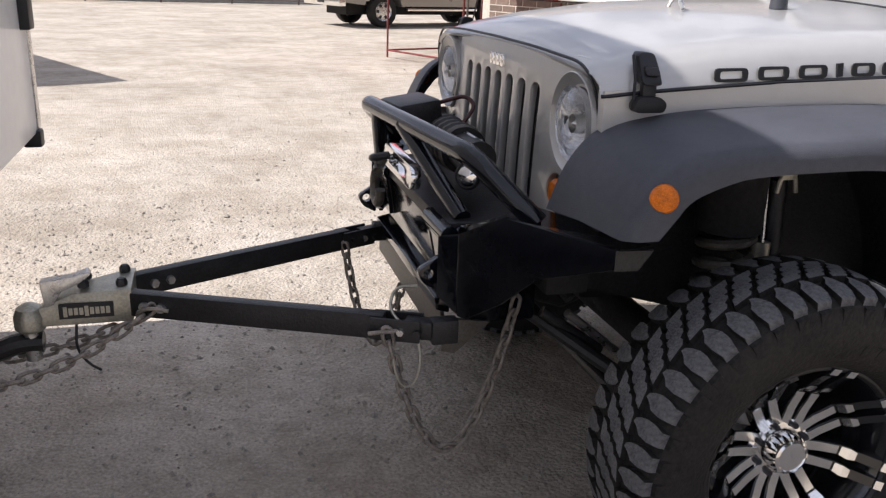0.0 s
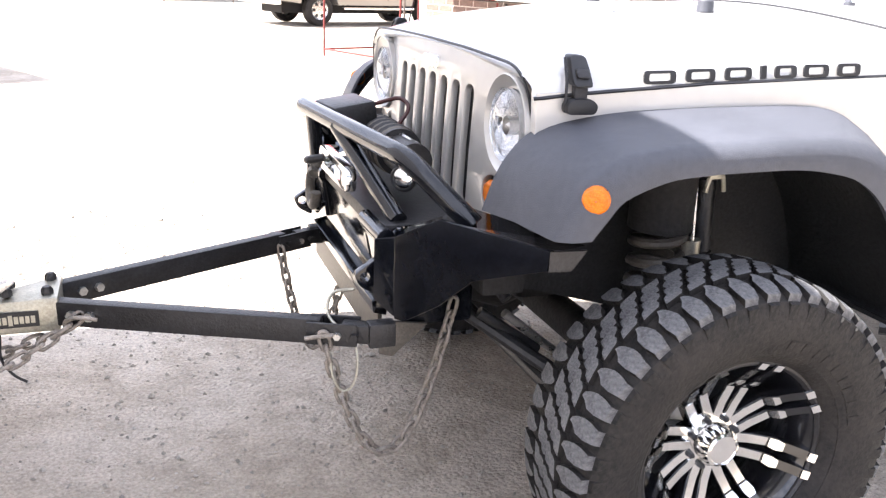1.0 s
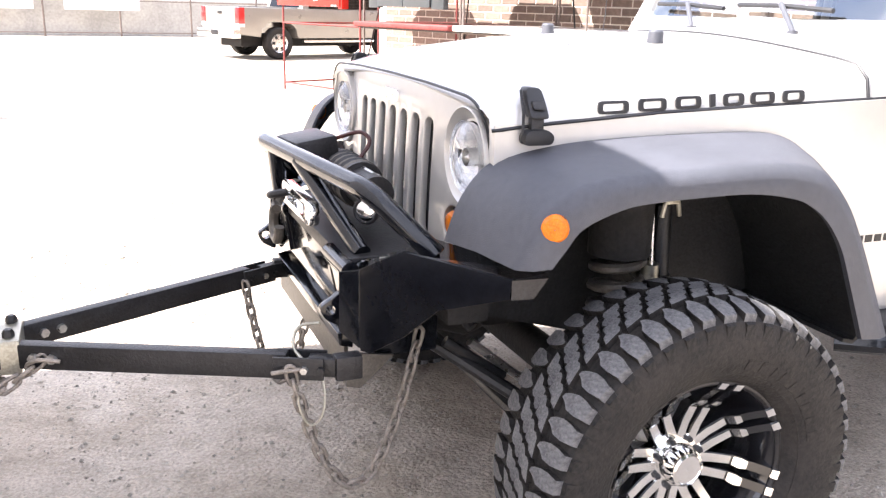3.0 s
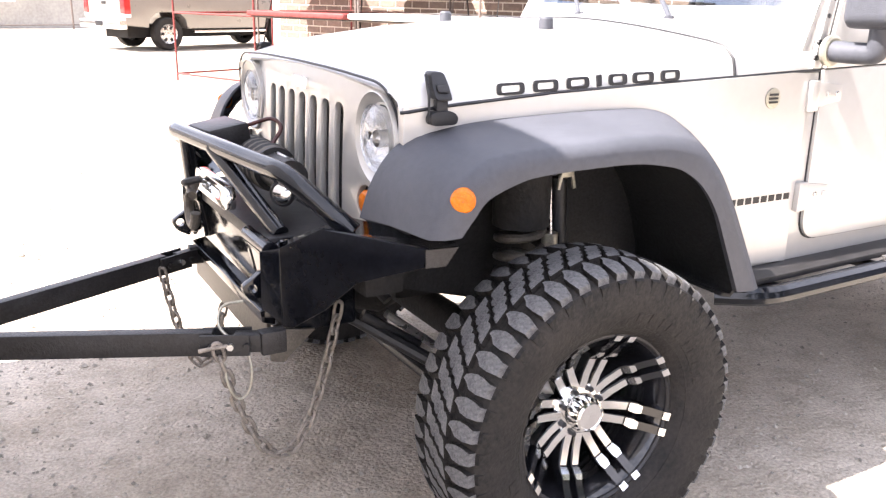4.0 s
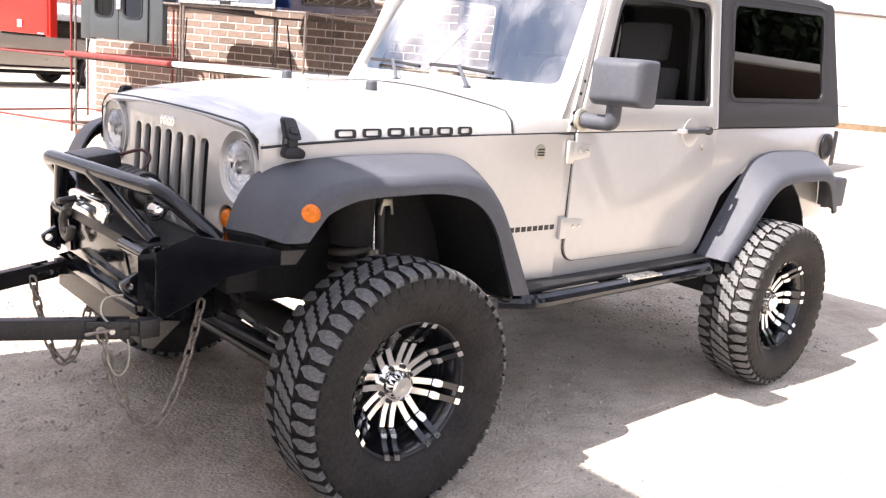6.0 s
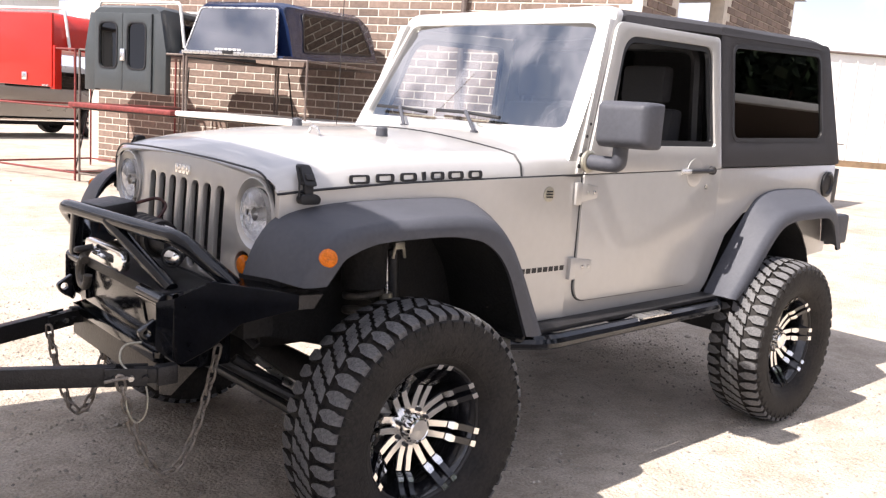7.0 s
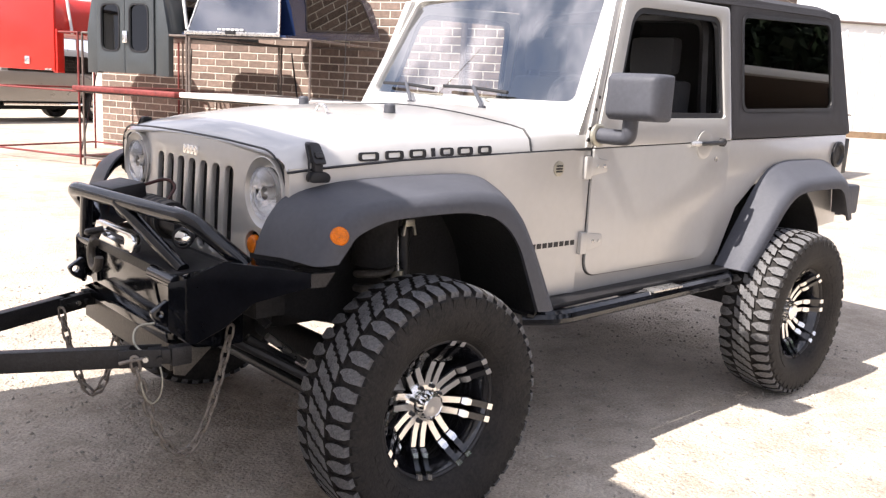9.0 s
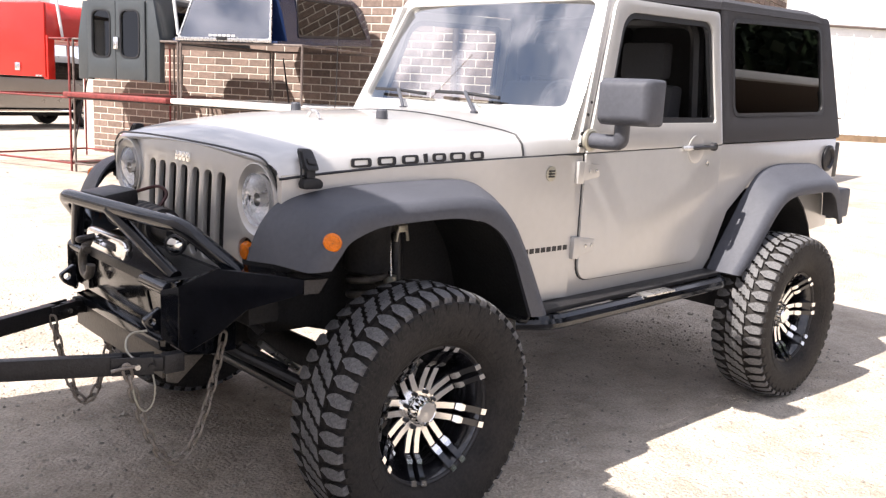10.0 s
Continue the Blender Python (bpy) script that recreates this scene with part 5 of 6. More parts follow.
# ---- brick building ----
BRICK = mat("buff_brown_brick", (0.205, 0.148, 0.118), 0.85, 0, 0.25, 14, 0.3, 90)
nt = BRICK.node_tree
oi = nt.nodes.new("ShaderNodeObjectInfo")
ge = nt.nodes.new("ShaderNodeNewGeometry")
sm = nt.nodes.new("ShaderNodeMath")
sm.operation = "ADD"
nt.links.new(oi.outputs["Random"], sm.inputs[0])
nt.links.new(ge.outputs["Random Per Island"], sm.inputs[1])
fr = nt.nodes.new("ShaderNodeMath")
fr.operation = "FRACT"
nt.links.new(sm.outputs[0], fr.inputs[0])
mp = nt.nodes.new("ShaderNodeMapRange")
mp.inputs["To Min"].default_value, mp.inputs["To Max"].default_value = 0.72, 1.22
nt.links.new(fr.outputs[0], mp.inputs["Value"])
mul = nt.nodes.new("ShaderNodeMixRGB")
mul.blend_type = "MULTIPLY"
mul.inputs[0].default_value = 1
b_ = nt.nodes["Principled BSDF"]
src = b_.inputs["Base Color"].links[0].from_socket
nt.links.new(src, mul.inputs[1])
nt.links.new(mp.outputs["Result"], mul.inputs[2])
nt.links.new(mul.outputs[0], b_.inputs["Base Color"])
MORTAR = mat("pale_mortar", (0.62, 0.56, 0.48), 0.95, 0, 0.12, 12, 0.4, 60)
ROOF_METAL = mat("white_sheet_metal", (0.72, 0.72, 0.70), 0.5, 0.1, 0.05, 1.5)
CX, CY, ANG = 4.17, 13.575, -67.1
WALL_L, WALL_H, COURSE, BLEN = 10.2, 4.3, 0.124, 0.366
wall = tagged(part("wall_brick", moved(box((0, 0.007, -0.1), (WALL_L, 0.28, WALL_H)), pose(CX, CY, 0, 0, 0, ANG)), MORTAR), "brown brick wall with pale mortar joints", "wall", kind="structure")
brick_me = None
bb = box((-BLEN / 2 + 0.010, 0, -COURSE / 2 + 0.010), (BLEN / 2 - 0.010, 0.05, COURSE / 2 - 0.010), 0.004, 1)
brick_me = bpy.data.meshes.new("brick")
bb.to_mesh(brick_me)
bb.free()
brick_me.materials.append(BRICK)
hb = box((-BLEN / 4 + 0.010, 0, -COURSE / 2 + 0.010), (BLEN / 4 - 0.010, 0.05, COURSE / 2 - 0.010), 0.004, 1)
half_me = bpy.data.meshes.new("half_brick")
hb.to_mesh(half_me)
hb.free()
half_me.materials.append(BRICK)
wall_m = pose(CX, CY, 0, 0, 0, ANG)
rest_v, rest_f = [], []
count = 0
for r in range(int(WALL_H / COURSE)):
    z = (r + 0.5) * COURSE
    off = BLEN / 2 if r % 2 else 0
    n = int((WALL_L - off) / BLEN)
    for i in range(-1 if off else 0, n):
        x = off + (i + 0.5) * BLEN
        meh = brick_me
        if i < 0:
            x, meh = BLEN / 4, half_me
        near = 0.6 < z < 2.4 and x < 4.8
        m = wall_m @ Matrix.Translation((x, 0, z))
        if near and count < 300:
            ob = new("brick", meh)
            ob.parent = wall
            ob.matrix_basis = m
            count += 1
        else:
            n0 = len(rest_v)
            rest_v += [tuple(m @ v.co) for v in meh.vertices]
            rest_f += [tuple(n0 + k for k in p.vertices) for p in meh.polygons]
me = bpy.data.meshes.new("brickwork")
me.from_pydata(rest_v, [], rest_f)
tagged(finish("brickwork", me, BRICK, wall, "", 0), kind="stuff")
# the building's far side wall and flat roof
back = tagged(part("wall_end", moved(box((-0.24, 0.0, -0.1), (0.02, 9.0, WALL_H)), wall_m), MORTAR), "brick side wall of the workshop", "wall", kind="structure")
end_v, end_f = [], []
for r in range(int(WALL_H / COURSE)):
    for i in range(27):
        y = 0.0 + (i + 0.5) * BLEN + (BLEN / 2 if r % 2 else 0)
        m = wall_m @ Matrix.Translation((-0.25, y, (r + 0.5) * COURSE)) @ pose(0, 0, 0, 0, 0, -90)
        n0 = len(end_v)
        end_v += [tuple(m @ v.co) for v in brick_me.vertices]
        end_f += [tuple(n0 + k for k in p.vertices) for p in brick_me.polygons]
me = bpy.data.meshes.new("brickwork")
me.from_pydata(end_v, [], end_f)
tagged(finish("brickwork", me, BRICK, back, "", 0), kind="stuff")

# ---- racks with camper shells ----
RED_STEEL = mat("faded_red_steel", (0.19, 0.036, 0.032), 0.6, 0.1, 0.4, 20, 0.2, 90)
GREY_STEEL = mat("weathered_steel", (0.15, 0.12, 0.105), 0.6, 0.3, 0.35, 20, 0.2, 90)
RED_GEL = mat("red_gelcoat", (0.50, 0.016, 0.008), 0.35, 0, 0.08, 3, coat=0.25)
GREY_GEL = mat("grey_gelcoat", (0.045, 0.052, 0.055), 0.4, 0, 0.08, 3, coat=0.3)
BLUE_GEL = mat("blue_gelcoat", (0.010, 0.020, 0.058), 0.2, 0, 0.08, 3, coat=0.5)
RA = -42.0


def rack(name, x, y, w, d, h, shelf, material, label, rz=RA):
    """A pipe rack: four posts, top rails, a shelf rail and foot rails."""
    th = thing(name, x, y, 0, label, "rack", "pipe racks", rz=rz)
    for px in (0, w):
        for py in (0, d):
            part("post", tube([(px, py, 0), (px, py, h)], 0.017, 8), material, th)
    for z in (h, shelf, 0.12):
        for py in (0, d):
            part("rail", tube([(0, py, z), (w, py, z)], 0.016, 8), material, th)
        for px in (0, w):
            part("rail", tube([(px, 0, z), (px, d, z)], 0.016, 8), material, th)
    part("brace", tube([(w, 0.0, 0.15), (0.2, d, h - 0.1)], 0.012, 6), INK, th)
    return th


WD, WN = Vector((math.cos(radians(ANG)), math.sin(radians(ANG)), 0)), Vector((-math.sin(radians(ANG)), math.cos(radians(ANG)), 0))
R0 = Vector((2.68, 10.205, 0))
for k, (material, label) in enumerate(((RED_STEEL, "faded red pipe rack holding a camper shell"), (GREY_STEEL, "weathered pipe rack against the brick wall"), (GREY_STEEL, "weathered pipe rack beside the brick wall"))):
    o = R0 + WD * (2.07 * (k - 1) + (0.02 if k == 1 else 0))
    rack("pipe_rack", o.x, o.y, 2.0, 2.1, 1.96, 1.10, material, label, ANG)


def on_rack(k, name, label, category):
    o = R0 + WD * (2.07 * (k - 1))
    return thing(name, o.x, o.y, 0, label, category, rz=ANG)


def shell(k, u0, u1, z0, z1, depth, gel, label, slope=0.0, side_glass=True):
    """A fibreglass pickup cap: tapered body, raised roof, side glass."""
    th = on_rack(k, "camper_shell", label, "camper shell")
    t = 0.16
    rows = []
    for v, zz, sl in ((0.02 + slope, z1 - 0.04, 0), (0.10 + slope, z1, 0), (depth - 0.25, z1 - 0.04, 0), (depth, z1 - 0.16, 0)):
        rows.append([(u0, v if v > 0.2 else 0.0 if v < 0.05 + slope else 0.08, z0), (u0 + t * 0.45, v, z0 + (zz - z0) * 0.55), (u0 + t, v, zz - 0.05), (u0 + t + 0.09, v, zz), (u1 - t - 0.09, v, zz), (u1 - t, v, zz - 0.05), (u1 - t * 0.45, v, z0 + (zz - z0) * 0.55), (u1, v if v > 0.2 else 0.0 if v < 0.05 + slope else 0.08, z0)])
    part("shell_body", loft(rows, True, True), gel, th)
    part("base_rail", box((u0 - 0.015, 0.0, z0 - 0.03), (u1 + 0.015, depth, z0 + 0.02), 0.008), gel, th)
    if side_glass:
        for u, e in ((u1, 1), (u0, -1)):
            w = plate(rounded([(0.30 + slope, z0 + 0.10), (depth - 0.16, z0 + 0.10), (depth - 0.40, z1 - 0.17), (0.42 + slope, z1 - 0.14)], 0.06), lambda v, z, u=u, e=e: (u - e * t * (z - z0) / (z1 - z0) * 0.95 + e * 0.012, v, z), (-e * 0.01, 0, 0))
            part("side_window", w, DARK_GLASS, th)
            part("window_rim", ring(rounded([(0.27 + slope, z0 + 0.07), (depth - 0.12, z0 + 0.07), (depth - 0.38, z1 - 0.14), (0.40 + slope, z1 - 0.11)], 0.06), rounded([(0.30 + slope, z0 + 0.10), (depth - 0.16, z0 + 0.10), (depth - 0.40, z1 - 0.17), (0.42 + slope, z1 - 0.14)], 0.06), lambda v, z, u=u, e=e: (u - e * t * (z - z0) / (z1 - z0) * 0.95 + e * 0.016, v, z), (-e * 0.012, 0, 0)), INK, th)
    return th


# red work cap with a full-height rear door and a white ladder rack
red = shell(0, -0.10, 1.56, 1.97, 2.50, 2.0, RED_GEL, "glossy red work camper shell with full-height rear door", side_glass=False)
part("rear_door", bevelled(box((-0.10, -0.05, 1.38), (1.56, 0.0, 2.47)), 0.015), RED_GEL, red)
part("door_flange", box((1.50, -0.03, 1.35), (1.60, 0.10, 2.0), 0.01), RED_GEL, red)
lock = part("door_lock", box((0.93, -0.075, 1.46), (1.04, -0.05, 1.58), 0.01), CHROME, red)
part("lock_handle", box((0.955, -0.085, 1.49), (1.015, -0.075, 1.55), 0.004), STEEL, lock)
part("door_sill", box((1.36, -0.06, 1.385), (1.50, -0.05, 1.41)), STEEL, red)
# grey work cap with twin doors
grey = shell(1, 0.15, 1.71, 1.97, 2.62, 2.0, GREY_GEL, "dark grey work camper shell with two windowed doors", side_glass=True)
for a, b in ((0.37, 0.912), (0.92, 1.46)):
    d = part("rear_door", ring(rounded([(a, 1.41), (b, 1.41), (b, 2.50), (a, 2.50)], 0.02, 5), rounded([(a + 0.10, 1.73), (b - 0.11, 1.73), (b - 0.11, 2.36), (a + 0.10, 2.36)], 0.10, 5), flat_y(-0.045), (0, 0.04, 0), 0.006), GREY_GEL, grey)
    part("door_window", plate(rounded([(a + 0.09, 1.72), (b - 0.10, 1.72), (b - 0.10, 2.37), (a + 0.09, 2.37)], 0.10, 5), flat_y(-0.03), (0, 0.006, 0)), DARK_GLASS, d)
    part("window_rim", ring(rounded([(a + 0.08, 1.71), (b - 0.09, 1.71), (b - 0.09, 2.38), (a + 0.08, 2.38)], 0.11, 5), rounded([(a + 0.10, 1.73), (b - 0.11, 1.73), (b - 0.11, 2.36), (a + 0.10, 2.36)], 0.10, 5), flat_y(-0.055), (0, 0.012, 0)), INK, d)
part("door_lock", box((0.895, -0.075, 1.83), (0.985, -0.045, 2.00), 0.01), CHROME, grey)
part("door_jamb", plate([(0.15, 1.39), (0.36, 1.39), (0.36, 2.5), (0.26, 2.5), (0.15, 1.98)], flat_y(-0.02), (0, 0.10, 0), 0.006), GREY_GEL, grey)
part("door_jamb", plate([(1.71, 1.39), (1.71, 1.98), (1.60, 2.5), (1.47, 2.5), (1.47, 1.39)], flat_y(-0.02), (0, 0.10, 0), 0.006), GREY_GEL, grey)
part("door_inner", box((0.37, 0.0, 1.41), (1.46, 0.02, 2.5)), DARK, grey)
for k, th, z in ((0, red, 2.50), (1, grey, 2.62)):
    for v in (0.25, 1.5):
        part("ladder_bar", tube([(0.06 if k else -0.14, v, z - 0.55), (0.16 if k else -0.02, v, z + 0.07), (1.70 if k else 1.48, v, z + 0.07), (1.80 if k else 1.60, v, z - 0.55)], 0.022, 8, 0.06), ROOF_METAL, th)
# blue cap with tinted glass
blue = shell(2, -0.12, 1.60, 1.99, 2.70, 2.45, BLUE_GEL, "dark blue camper shell with tinted windows on a rack", 0.22)
part("rear_window", plate(rounded([(-0.03, 0.03), (1.51, 0.03), (1.39, 0.965), (0.09, 0.965)], 0.05), lambda u, w: (u, -0.015 + 0.225 * w, 2.0 + 0.64 * w), (0, 0.012, 0.0)), glass("blue_glass", (0.45, 0.55, 0.85), 0.03, 0.4, 0.30), blue)
part("window_trim", ring(rounded([(-0.04, 0.02), (1.52, 0.02), (1.395, 0.975), (0.085, 0.975)], 0.05), rounded([(-0.015, 0.05), (1.495, 0.05), (1.375, 0.95), (0.105, 0.95)], 0.05), lambda u, w: (u, -0.025 + 0.225 * w, 2.0 + 0.64 * w), (0, 0.02, 0)), STEEL, blue, "thin silver window trim")
part("window_bar", box((-0.06, -0.04, 1.985), (1.54, -0.025, 2.030), 0.004), STEEL, blue)
part("window_handle", box((0.66, -0.06, 2.0), (0.82, -0.02, 2.05), 0.01), INK, blue)
for i in range(6):
    part("letter_bar", box((0.52 + i * 0.075, -0.034, 2.050), (0.575 + i * 0.075, -0.026, 2.075)), ROOF_METAL, blue)


blue.matrix_basis = blue.matrix_basis @ Matrix.Translation((0, 0, 1.99)) @ pose(0, 0, 0, 3.5) @ Matrix.Translation((0, 0, -1.99))


def cover(k, u0, u1, z, depth, material, label):
    """A flat lid with rolled edges lying across rails."""
    th = on_rack(k, "tonneau_cover", label, "truck bed cover")
    part("panel", bevelled(box((u0, -0.22, z), (u1, depth, z + 0.075)), 0.03, 3), material, th)
    part("underside", box((u0 + 0.05, -0.17, z - 0.015), (u1 - 0.05, depth - 0.05, z)), INK, th)
    return th


cover(1, 0.02, 2.0, 1.115, 1.9, RED_STEEL, "flat faded red truck bed cover lying on a rack")
cover(2, 0.0, 2.05, 1.12, 1.95, WHITE_GEL, "flat white truck bed cover lying on a rack")

# ---- workshop's receding wall, door opening and roof ----
C2 = Vector((CX, CY, 0)) + WD * (WALL_L - 0.02)
SA = math.degrees(math.atan2(0.217, 0.976))
m2 = Matrix.Translation(C2) @ pose(0, 0, 0, 0, 0, SA)
far_wall = tagged(part("wall_side", moved(merged(box((0, 0, -0.1), (1.4, 0.25, WALL_H)), box((3.5, 0, -0.1), (8.0, 0.25, WALL_H)), box((1.4, 0, 3.75), (3.5, 0.25, WALL_H))), m2), MORTAR), "brown brick workshop wall with a door opening", "wall", kind="structure")
fv, ff = [], []
for r in range(int(WALL_H / COURSE)):
    for i in range(21):
        x, z = (i + 0.5) * BLEN + (BLEN / 2 if r % 2 else 0), (r + 0.5) * COURSE
        if 1.4 - BLEN / 2 < x < 3.5 + BLEN / 2 and z < 3.75:
            continue
        m = m2 @ Matrix.Translation((x, -0.02, z))
        n0 = len(fv)
        fv += [tuple(m @ v.co) for v in brick_me.vertices]
        ff += [tuple(n0 + k for k in p.vertices) for p in brick_me.polygons]
me = bpy.data.meshes.new("brickwork")
me.from_pydata(fv, [], ff)
tagged(finish("brickwork", me, BRICK, far_wall, "", 0), kind="stuff")
tagged(part("workshop_floor", moved(box((0.3, 0.3, -0.05), (8, 7.0, 0.03)), m2), MORTAR), "bare concrete workshop floor", "floor", kind="structure")
tagged(part("workshop_roof", raw([tuple(Vector((CX, CY, WALL_H + 0.02)) - WN * 0.15 - WD * 0.4), tuple(C2 + Vector((0, 0, WALL_H + 0.02)) - WN * 0.15), tuple(m2 @ Vector((8.2, -0.2, WALL_H + 0.02))), tuple(m2 @ Vector((8.2, 9, WALL_H + 0.02))), tuple(Vector((CX, CY, WALL_H + 0.02)) + WN * 9 - WD * 0.4)], [(0, 1, 2, 3, 4)]), GREY_STEEL), "flat dark workshop roof", "roof", kind="structure")
part("downpipe", moved(tube([(7.55, -0.06, 0), (7.55, -0.06, WALL_H)], 0.05, 10), wall_m), GREY_STEEL, wall)

# ---- white metal building ----
hall = tagged(part("metal_building", moved(box((0, 0, -0.2), (30, 14, 6.4)), pose(44, 20, 0, 0, 0, -38)), ROOF_METAL), "large white sheet-metal building", "building", kind="structure")
mh = pose(44, 20, 0, 0, 0, -38)
for i in range(30):
    part("wall_rib", moved(box((i * 1.0, -0.06, 0.3), (i * 1.0 + 0.09, 0, 5.9)), mh), ROOF_METAL, hall)
part("roof_sheet", moved(plate([(-0.15, 6.3), (7, 8.2), (14.6, 6.3), (14.6, 6.45), (7, 8.35), (-0.15, 6.45)], lambda y, z: (-0.5, y, z), (31, 0, 0)), mh), ROOF_METAL, hall)
part("base_strip", moved(box((-0.05, -0.08, -0.1), (30.05, 0, 0.35)), mh), mat("brown_base", (0.22, 0.15, 0.09), 0.8, 0, 0.3, 4), hall)
part("gutter", moved(tube([(-0.4, -0.16, 6.25), (30.4, -0.16, 6.25)], 0.07, 8), mh), GREY_STEEL, hall)
pst = thing("yard_post", 33.0, 12.6, 0, "thin grey pipe post with a cross arm", "post")
part("upright", tube([(0, 0, 0), (0, 0, 1.9)], 0.05, 8), GREY_STEEL, pst)
part("cross_arm", tube([(-0.6, 0.4, 1.35), (0.9, -0.6, 1.3)], 0.03, 6), GREY_STEEL, pst)
part("cap_arm", tube([(-0.3, 0.2, 1.9), (0.3, -0.2, 1.9)], 0.04, 6), GREY_STEEL, pst)

# ---- silver pickup ----
PICKUP_PAINT = mat("pewter_paint", (0.27, 0.25, 0.225), 0.3, 0.4, 0.04, 3, coat=0.5)
pk = thing("pickup_truck", 3.4, 19.8, 0, "pewter crew-cab pickup truck parked on gravel", "truck", rz=20)
low = [(-1.15, 0.62), (-0.55, 0.55), (-0.50, 0.75), (-0.30, 0.92), (0.30, 0.92), (0.50, 0.75), (0.55, 0.52), (2.98, 0.52), (3.03, 0.75), (3.24, 0.92), (3.82, 0.92), (4.03, 0.75), (4.08, 0.55), (4.72, 0.58), (4.76, 1.12), (4.2, 1.22), (4.1, 1.25), (-1.15, 1.28)]
part("body", plate(low, flat_y(0.0), (0, 1.95, 0), 0.03), PICKUP_PAINT, pk)
cab = loft([[(0.72, 0.05, 1.2), (0.72, 1.90, 1.2), (4.05, 1.90, 1.20), (4.05, 0.05, 1.20)], [(0.90, 0.17, 1.80), (0.90, 1.78, 1.80), (3.50, 1.78, 1.80), (3.50, 0.17, 1.80)], [(1.05, 0.25, 1.90), (1.05, 1.70, 1.90), (3.30, 1.70, 1.90), (3.30, 0.25, 1.90)]], True, True)
part("cab", bevelled(cab, 0.03, 2, 30), PICKUP_PAINT, pk)
for a, b in ((0.92, 2.05), (2.15, 3.62)):
    part("side_window", plate([(a, 1.28), (b + (0.18 if b > 2 else 0), 1.28), (b - (0.30 if b > 2 else 0), 1.72), (a + 0.07, 1.72)], lambda x, z: (x, 0.04 + 0.12 * (z - 1.2) / 0.6 - 0.012, z), (0, 0.01, 0)), DARK_GLASS, pk)
part("rear_window", plate([(0.25, 1.30), (1.70, 1.30), (1.62, 1.73), (0.33, 1.73)], lambda y, z: (0.72 + 0.18 * (z - 1.2) / 0.6 - 0.012, y, z), (0.01, 0, 0)), DARK_GLASS, pk)
# dark slab on the solid body, standing in for the shade of an open bed
part("bed_dark_slab", box((-1.05, 0.12, 1.20), (0.62, 1.83, 1.286)), DARK, pk)
part("rear_bumper", box((-1.32, 0.0, 0.52), (-1.12, 1.95, 0.74), 0.03), CHROME, pk)
for y in (0.03, 1.79):
    part("tail_lamp", box((-1.17, y - 0.04, 0.88), (-1.0, y + 0.17, 1.27), 0.02), RED_LENS, pk)
    part("reverse_lamp", box((-1.168, y - 0.038, 0.80), (-1.0, y + 0.168, 0.88), 0.01), ROOF_METAL, pk)
part("plate_bar", box((-1.328, 0.80, 0.58), (-1.318, 1.15, 0.70), 0.004), INK, pk)
part("tailgate_handle", box((-1.165, 0.88, 1.10), (-1.145, 1.08, 1.17), 0.008), SATIN_BLACK, pk)
part("running_board", box((0.7, -0.06, 0.42), (3.0, 0.06, 0.48), 0.01), CHROME, pk)
part("mirror", box((3.46, -0.22, 1.30), (3.59, -0.02, 1.48), 0.02), INK, pk)
for x in (0.0, 3.53):
    for y, e in ((0.13, 1), (1.82, -1)):
        w = part("wheel", moved(lathe([(0.24, -0.11), (0.30, -0.13), (0.37, -0.13), (0.40, -0.10), (0.40, 0.10), (0.37, 0.13), (0.24, 0.12)], 36), Matrix.Translation((x, y, 0.40))), RUBBER, pk)
        part("rim", moved(lathe([(0.25, -0.10), (0.24, -0.115), (0.20, -0.08), (0.06, -0.095), (0.001, -0.095)], 30), Matrix.Translation((x, y, 0.40)) @ pose(0, 0, 0, 0, 0, 0 if e > 0 else 180)), STEEL, w)
        # black blocks stand in for the shade inside the rim's openings
        for k in range(6):
            a = 2 * math.pi * k / 6
            part("rim_dark_block", moved(box((0.12, -0.102, -0.035), (0.20, -0.085, 0.035), 0.01), Matrix.Translation((x, y, 0.40)) @ pose(0, 0, 0, 0, 0, 0 if e > 0 else 180) @ pose(0, 0, 0, 0, math.degrees(a), 0)), INK, w)
part("axle", merged(tube([(0, 0.1, 0.4), (0, 1.85, 0.4)], 0.06, 8), tube([(3.53, 0.1, 0.4), (3.53, 1.85, 0.4)], 0.06, 8), box((-0.9, 0.4, 0.30), (4.3, 1.45, 0.6))), DARK, pk)

# ---- yard boundary: low concrete wall, mesh fence, boards ----
CONC = mat("stained_concrete", (0.34, 0.33, 0.31), 0.9, 0, 0.2, 1.2, 0.3, 20)
yard = tagged(part("wall_yard", moved(box((-45, 0, -0.2), (40, 0.3, 1.35)), pose(0, 33, 0, 0, 0, 8)), CONC), "stained grey concrete boundary wall", "wall", kind="structure")
fence = thing("mesh_fence", 0, 32, 0, "grey steel post fence with white boards", "fence", rz=8)
for i in range(-9, 10):
    part("post", tube([(i * 2.6, 0, 0), (i * 2.6, 0, 2.6)], 0.035, 8), GREY_STEEL, fence)
for z in (0.15, 1.3, 2.55):
    part("rail", tube([(-24, 0, z), (24, 0, z)], 0.022, 6), GREY_STEEL, fence)
for a, b, z0, z1 in ((-6.2, -2.9, 0.95, 2.3), (-1.9, 0.7, 0.95, 2.4), (-11.0, -8.0, 0.9, 2.3)):
    part("board", box((a, -0.07, z0), (b, -0.03, z1), 0.01), WHITE_GEL, fence)
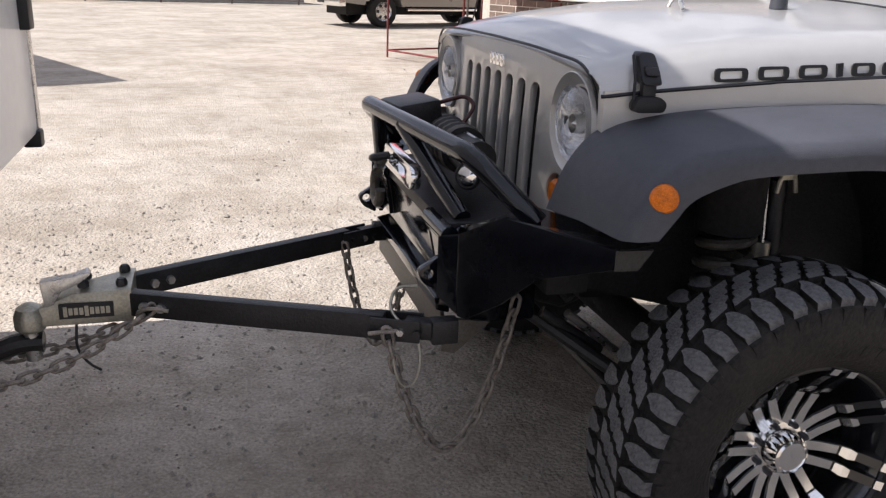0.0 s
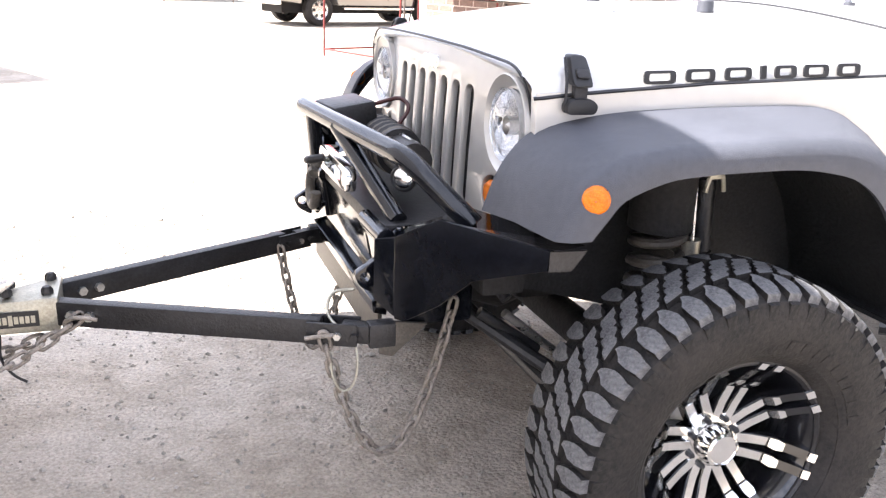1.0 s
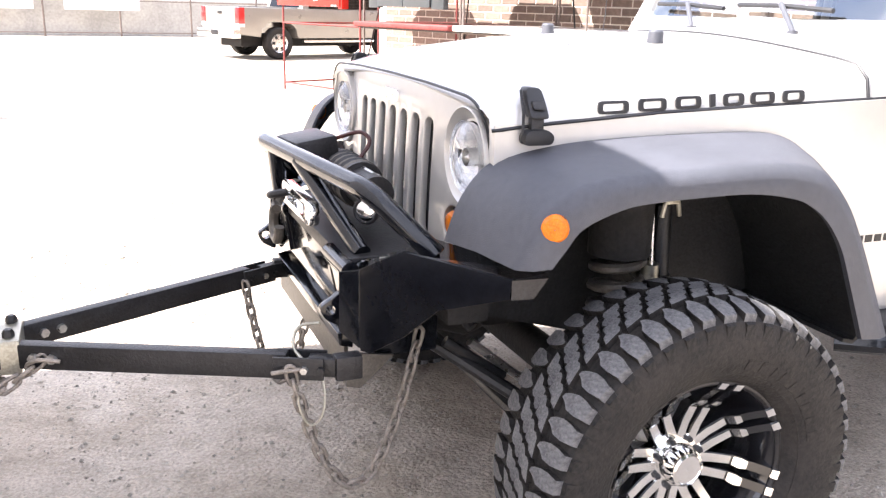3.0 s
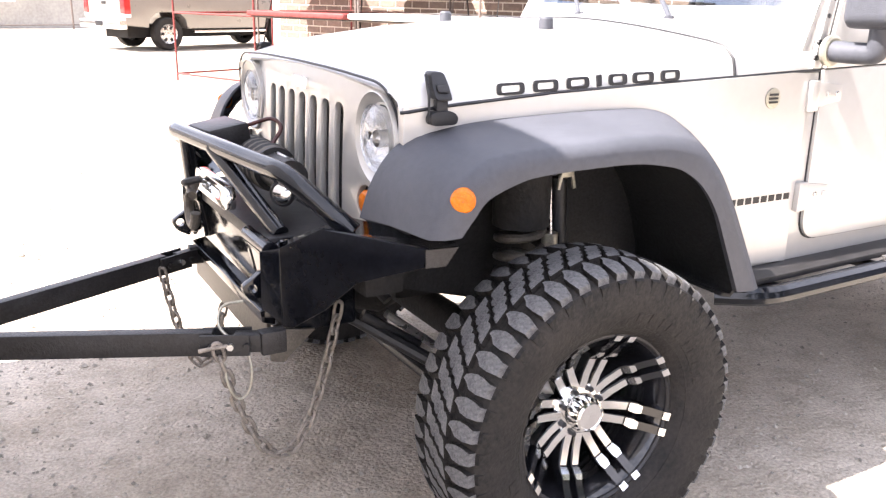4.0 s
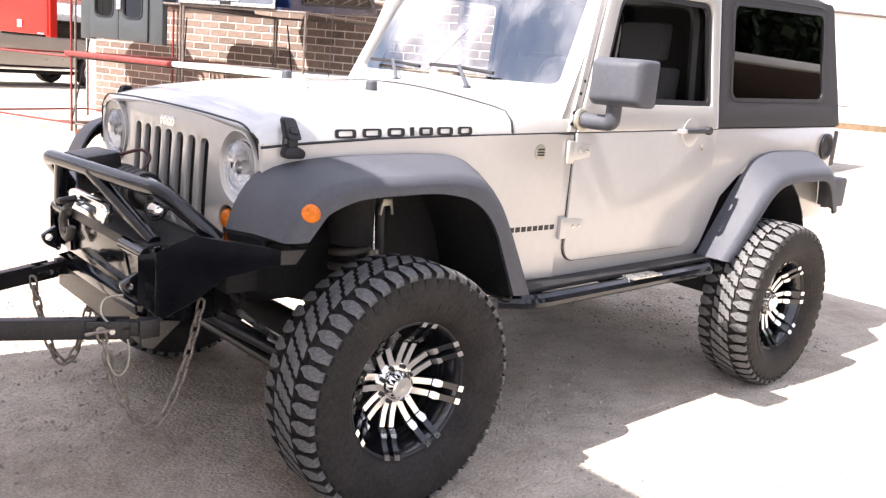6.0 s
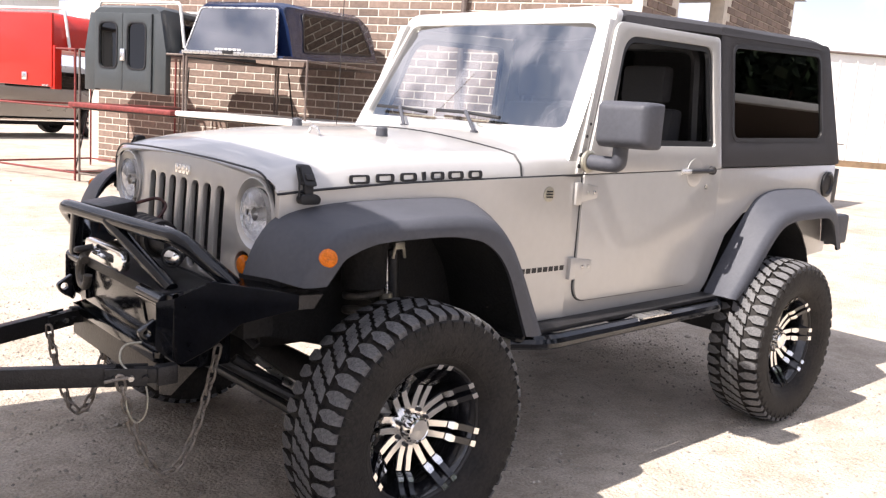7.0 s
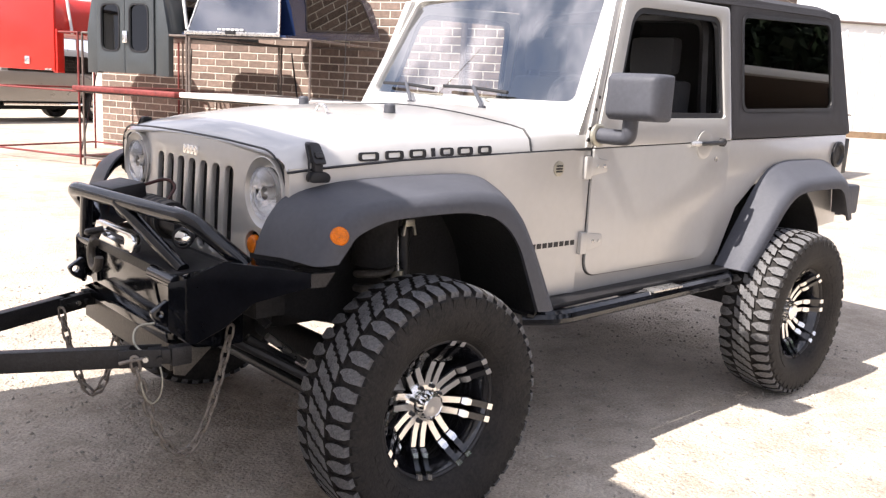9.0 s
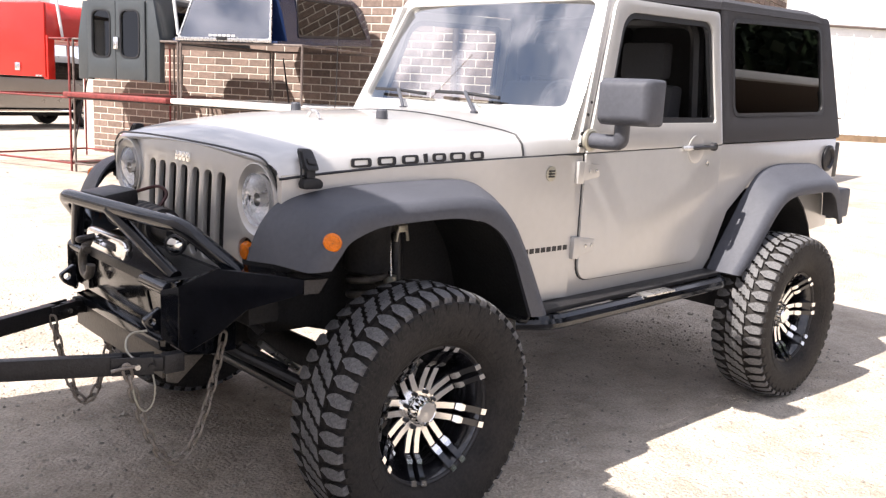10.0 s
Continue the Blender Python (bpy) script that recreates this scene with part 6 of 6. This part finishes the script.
# pale warehouse beyond the boundary wall
wh = pose(0, 33, 0, 0, 0, 8)
depot = tagged(part("warehouse_wall", moved(box((-45, 4.0, -0.2), (12, 14.0, 5.2)), wh), ROOF_METAL), "long pale sheet-metal warehouse beyond the yard wall", "building", kind="structure")
for i in range(57):
    part("wall_rib", moved(box((-45 + i, 3.95, 0.2), (-44.9 + i, 4.0, 5.0)), wh), ROOF_METAL, depot)
part("roof_sheet", moved(box((-45.4, 3.5, 5.2), (12.4, 14.5, 5.4)), wh), GREY_STEEL, depot)


# ---- trees and open shed on the far side of the yard, mirrored in the windows ----
LEAF = mat("dark_green_leaf", (0.018, 0.034, 0.013), 0.7, 0, 0.45, 3)
BARK = mat("grey_bark", (0.11, 0.085, 0.065), 0.9, 0, 0.3, 9, 0.5, 30)


def tree(x, y, h, seed):
    """A tapered trunk with limbs and a crown of many small leaf clumps."""
    r = random.Random(seed)
    th = thing("shade_tree", x, y, 0, "leafy dark green shade tree at the yard's edge", "tree", "yard trees")
    limbs = [tube([(0, 0, 0), (r.uniform(-.1, .1), r.uniform(-.1, .1), h * 0.25), (r.uniform(-.3, .3), r.uniform(-.3, .3), h * 0.6)], 0.16, 8)]
    tips = []
    for k in range(8):
        a, z0 = k * 0.8 + r.uniform(-.3, .3), h * r.uniform(0.25, 0.5)
        l = h * r.uniform(0.22, 0.36)
        tip = Vector((l * math.cos(a), l * math.sin(a), z0 + l * r.uniform(0.5, 1.2)))
        limbs.append(tube([(0, 0, z0), tuple(tip * 0.55 + Vector((0, 0, z0 * 0.4))), tuple(tip)], 0.05, 6))
        tips += [tip, tip * 0.6 + Vector((0, 0, z0 * 0.5))]
    tips += [Vector((0, 0, h * 0.75)), Vector((0.3, -0.2, h * 0.85)), Vector((-0.4, 0.3, h * 0.65))]
    part("trunk", merged(*limbs), BARK, th)
    v, f = [], []
    for _ in range(7000):
        c = r.choice(tips)
        d = Vector((r.gauss(0, 1), r.gauss(0, 1), r.gauss(0, 0.8))) * h * 0.085
        p = c + d
        a, b = Vector((r.gauss(0, 1), r.gauss(0, 1), r.gauss(0, 1))).normalized(), Vector((r.gauss(0, 1), r.gauss(0, 1), r.gauss(0, 1))).normalized()
        s = r.uniform(0.16, 0.42)
        n = len(v)
        v += [tuple(p - a * s), tuple(p + b * s * 0.6), tuple(p + a * s), tuple(p - b * s * 0.6)]
        f.append((n, n + 1, n + 2, n + 3))
    me = bpy.data.meshes.new("crown")
    me.from_pydata(v, [], f)
    finish("crown", me, LEAF, th, "", 0)
    return th


# the row runs on unseen behind the view, added to darken bumper wing reflections
for i, (x, y, h) in enumerate(((-14, -22, 9.5), (-5, -23.5, 11), (4, -22, 10), (12, -15, 10), (16.5, -13.5, 11), (21, -14, 11), (25.5, -13.5, 12), (30, -14, 11), (35, -15, 12))):
    tree(x, y, h, 40 + i)
shed = thing("open_shed", 14, -6.6, 0, "long low open shed with a white fascia", "shed")
part("fascia", box((-6, 0, 3.60), (16, 0.12, 3.76), 0.01), ROOF_METAL, shed)
part("roof", box((-6, -4.2, 3.70), (16, 0.0, 3.80), 0.01), GREY_STEEL, shed)
# added wall that keeps the sun out of the shed's open end
part("sun_block_wall", box((-6, -4.1, 0), (-5.9, 0.0, 3.70)), DARK, shed)
part("back_wall", box((-6, -4.2, 0), (16, -4.1, 3.70)), DARK, shed)
for i in range(6):
    part("post", box((-6 + i * 4.38, 0.0, 0), (-5.88 + i * 4.38, 0.12, 3.5)), DARK, shed)

trailer = thing("box_trailer", -4.5, 9.2, 0, "plain white box trailer parked on the yard", "trailer", rz=math.degrees(math.atan2(3.3, -1.65)))
part("body", box((0, 0, 0.45), (3.7, 5.0, 2.90), 0.04), WHITE_GEL, trailer)
for tx in (0.25, 3.45):
    part("wheel", moved(lathe([(0.001, -0.1), (0.2, -0.1), (0.33, -0.1), (0.34, 0), (0.33, 0.1), (0.2, 0.1), (0.001, 0.1)], 24), Matrix.Translation((tx, 2.4, 0.34)) @ pose(0, 0, 0, 0, 0, 90)), RUBBER, trailer)
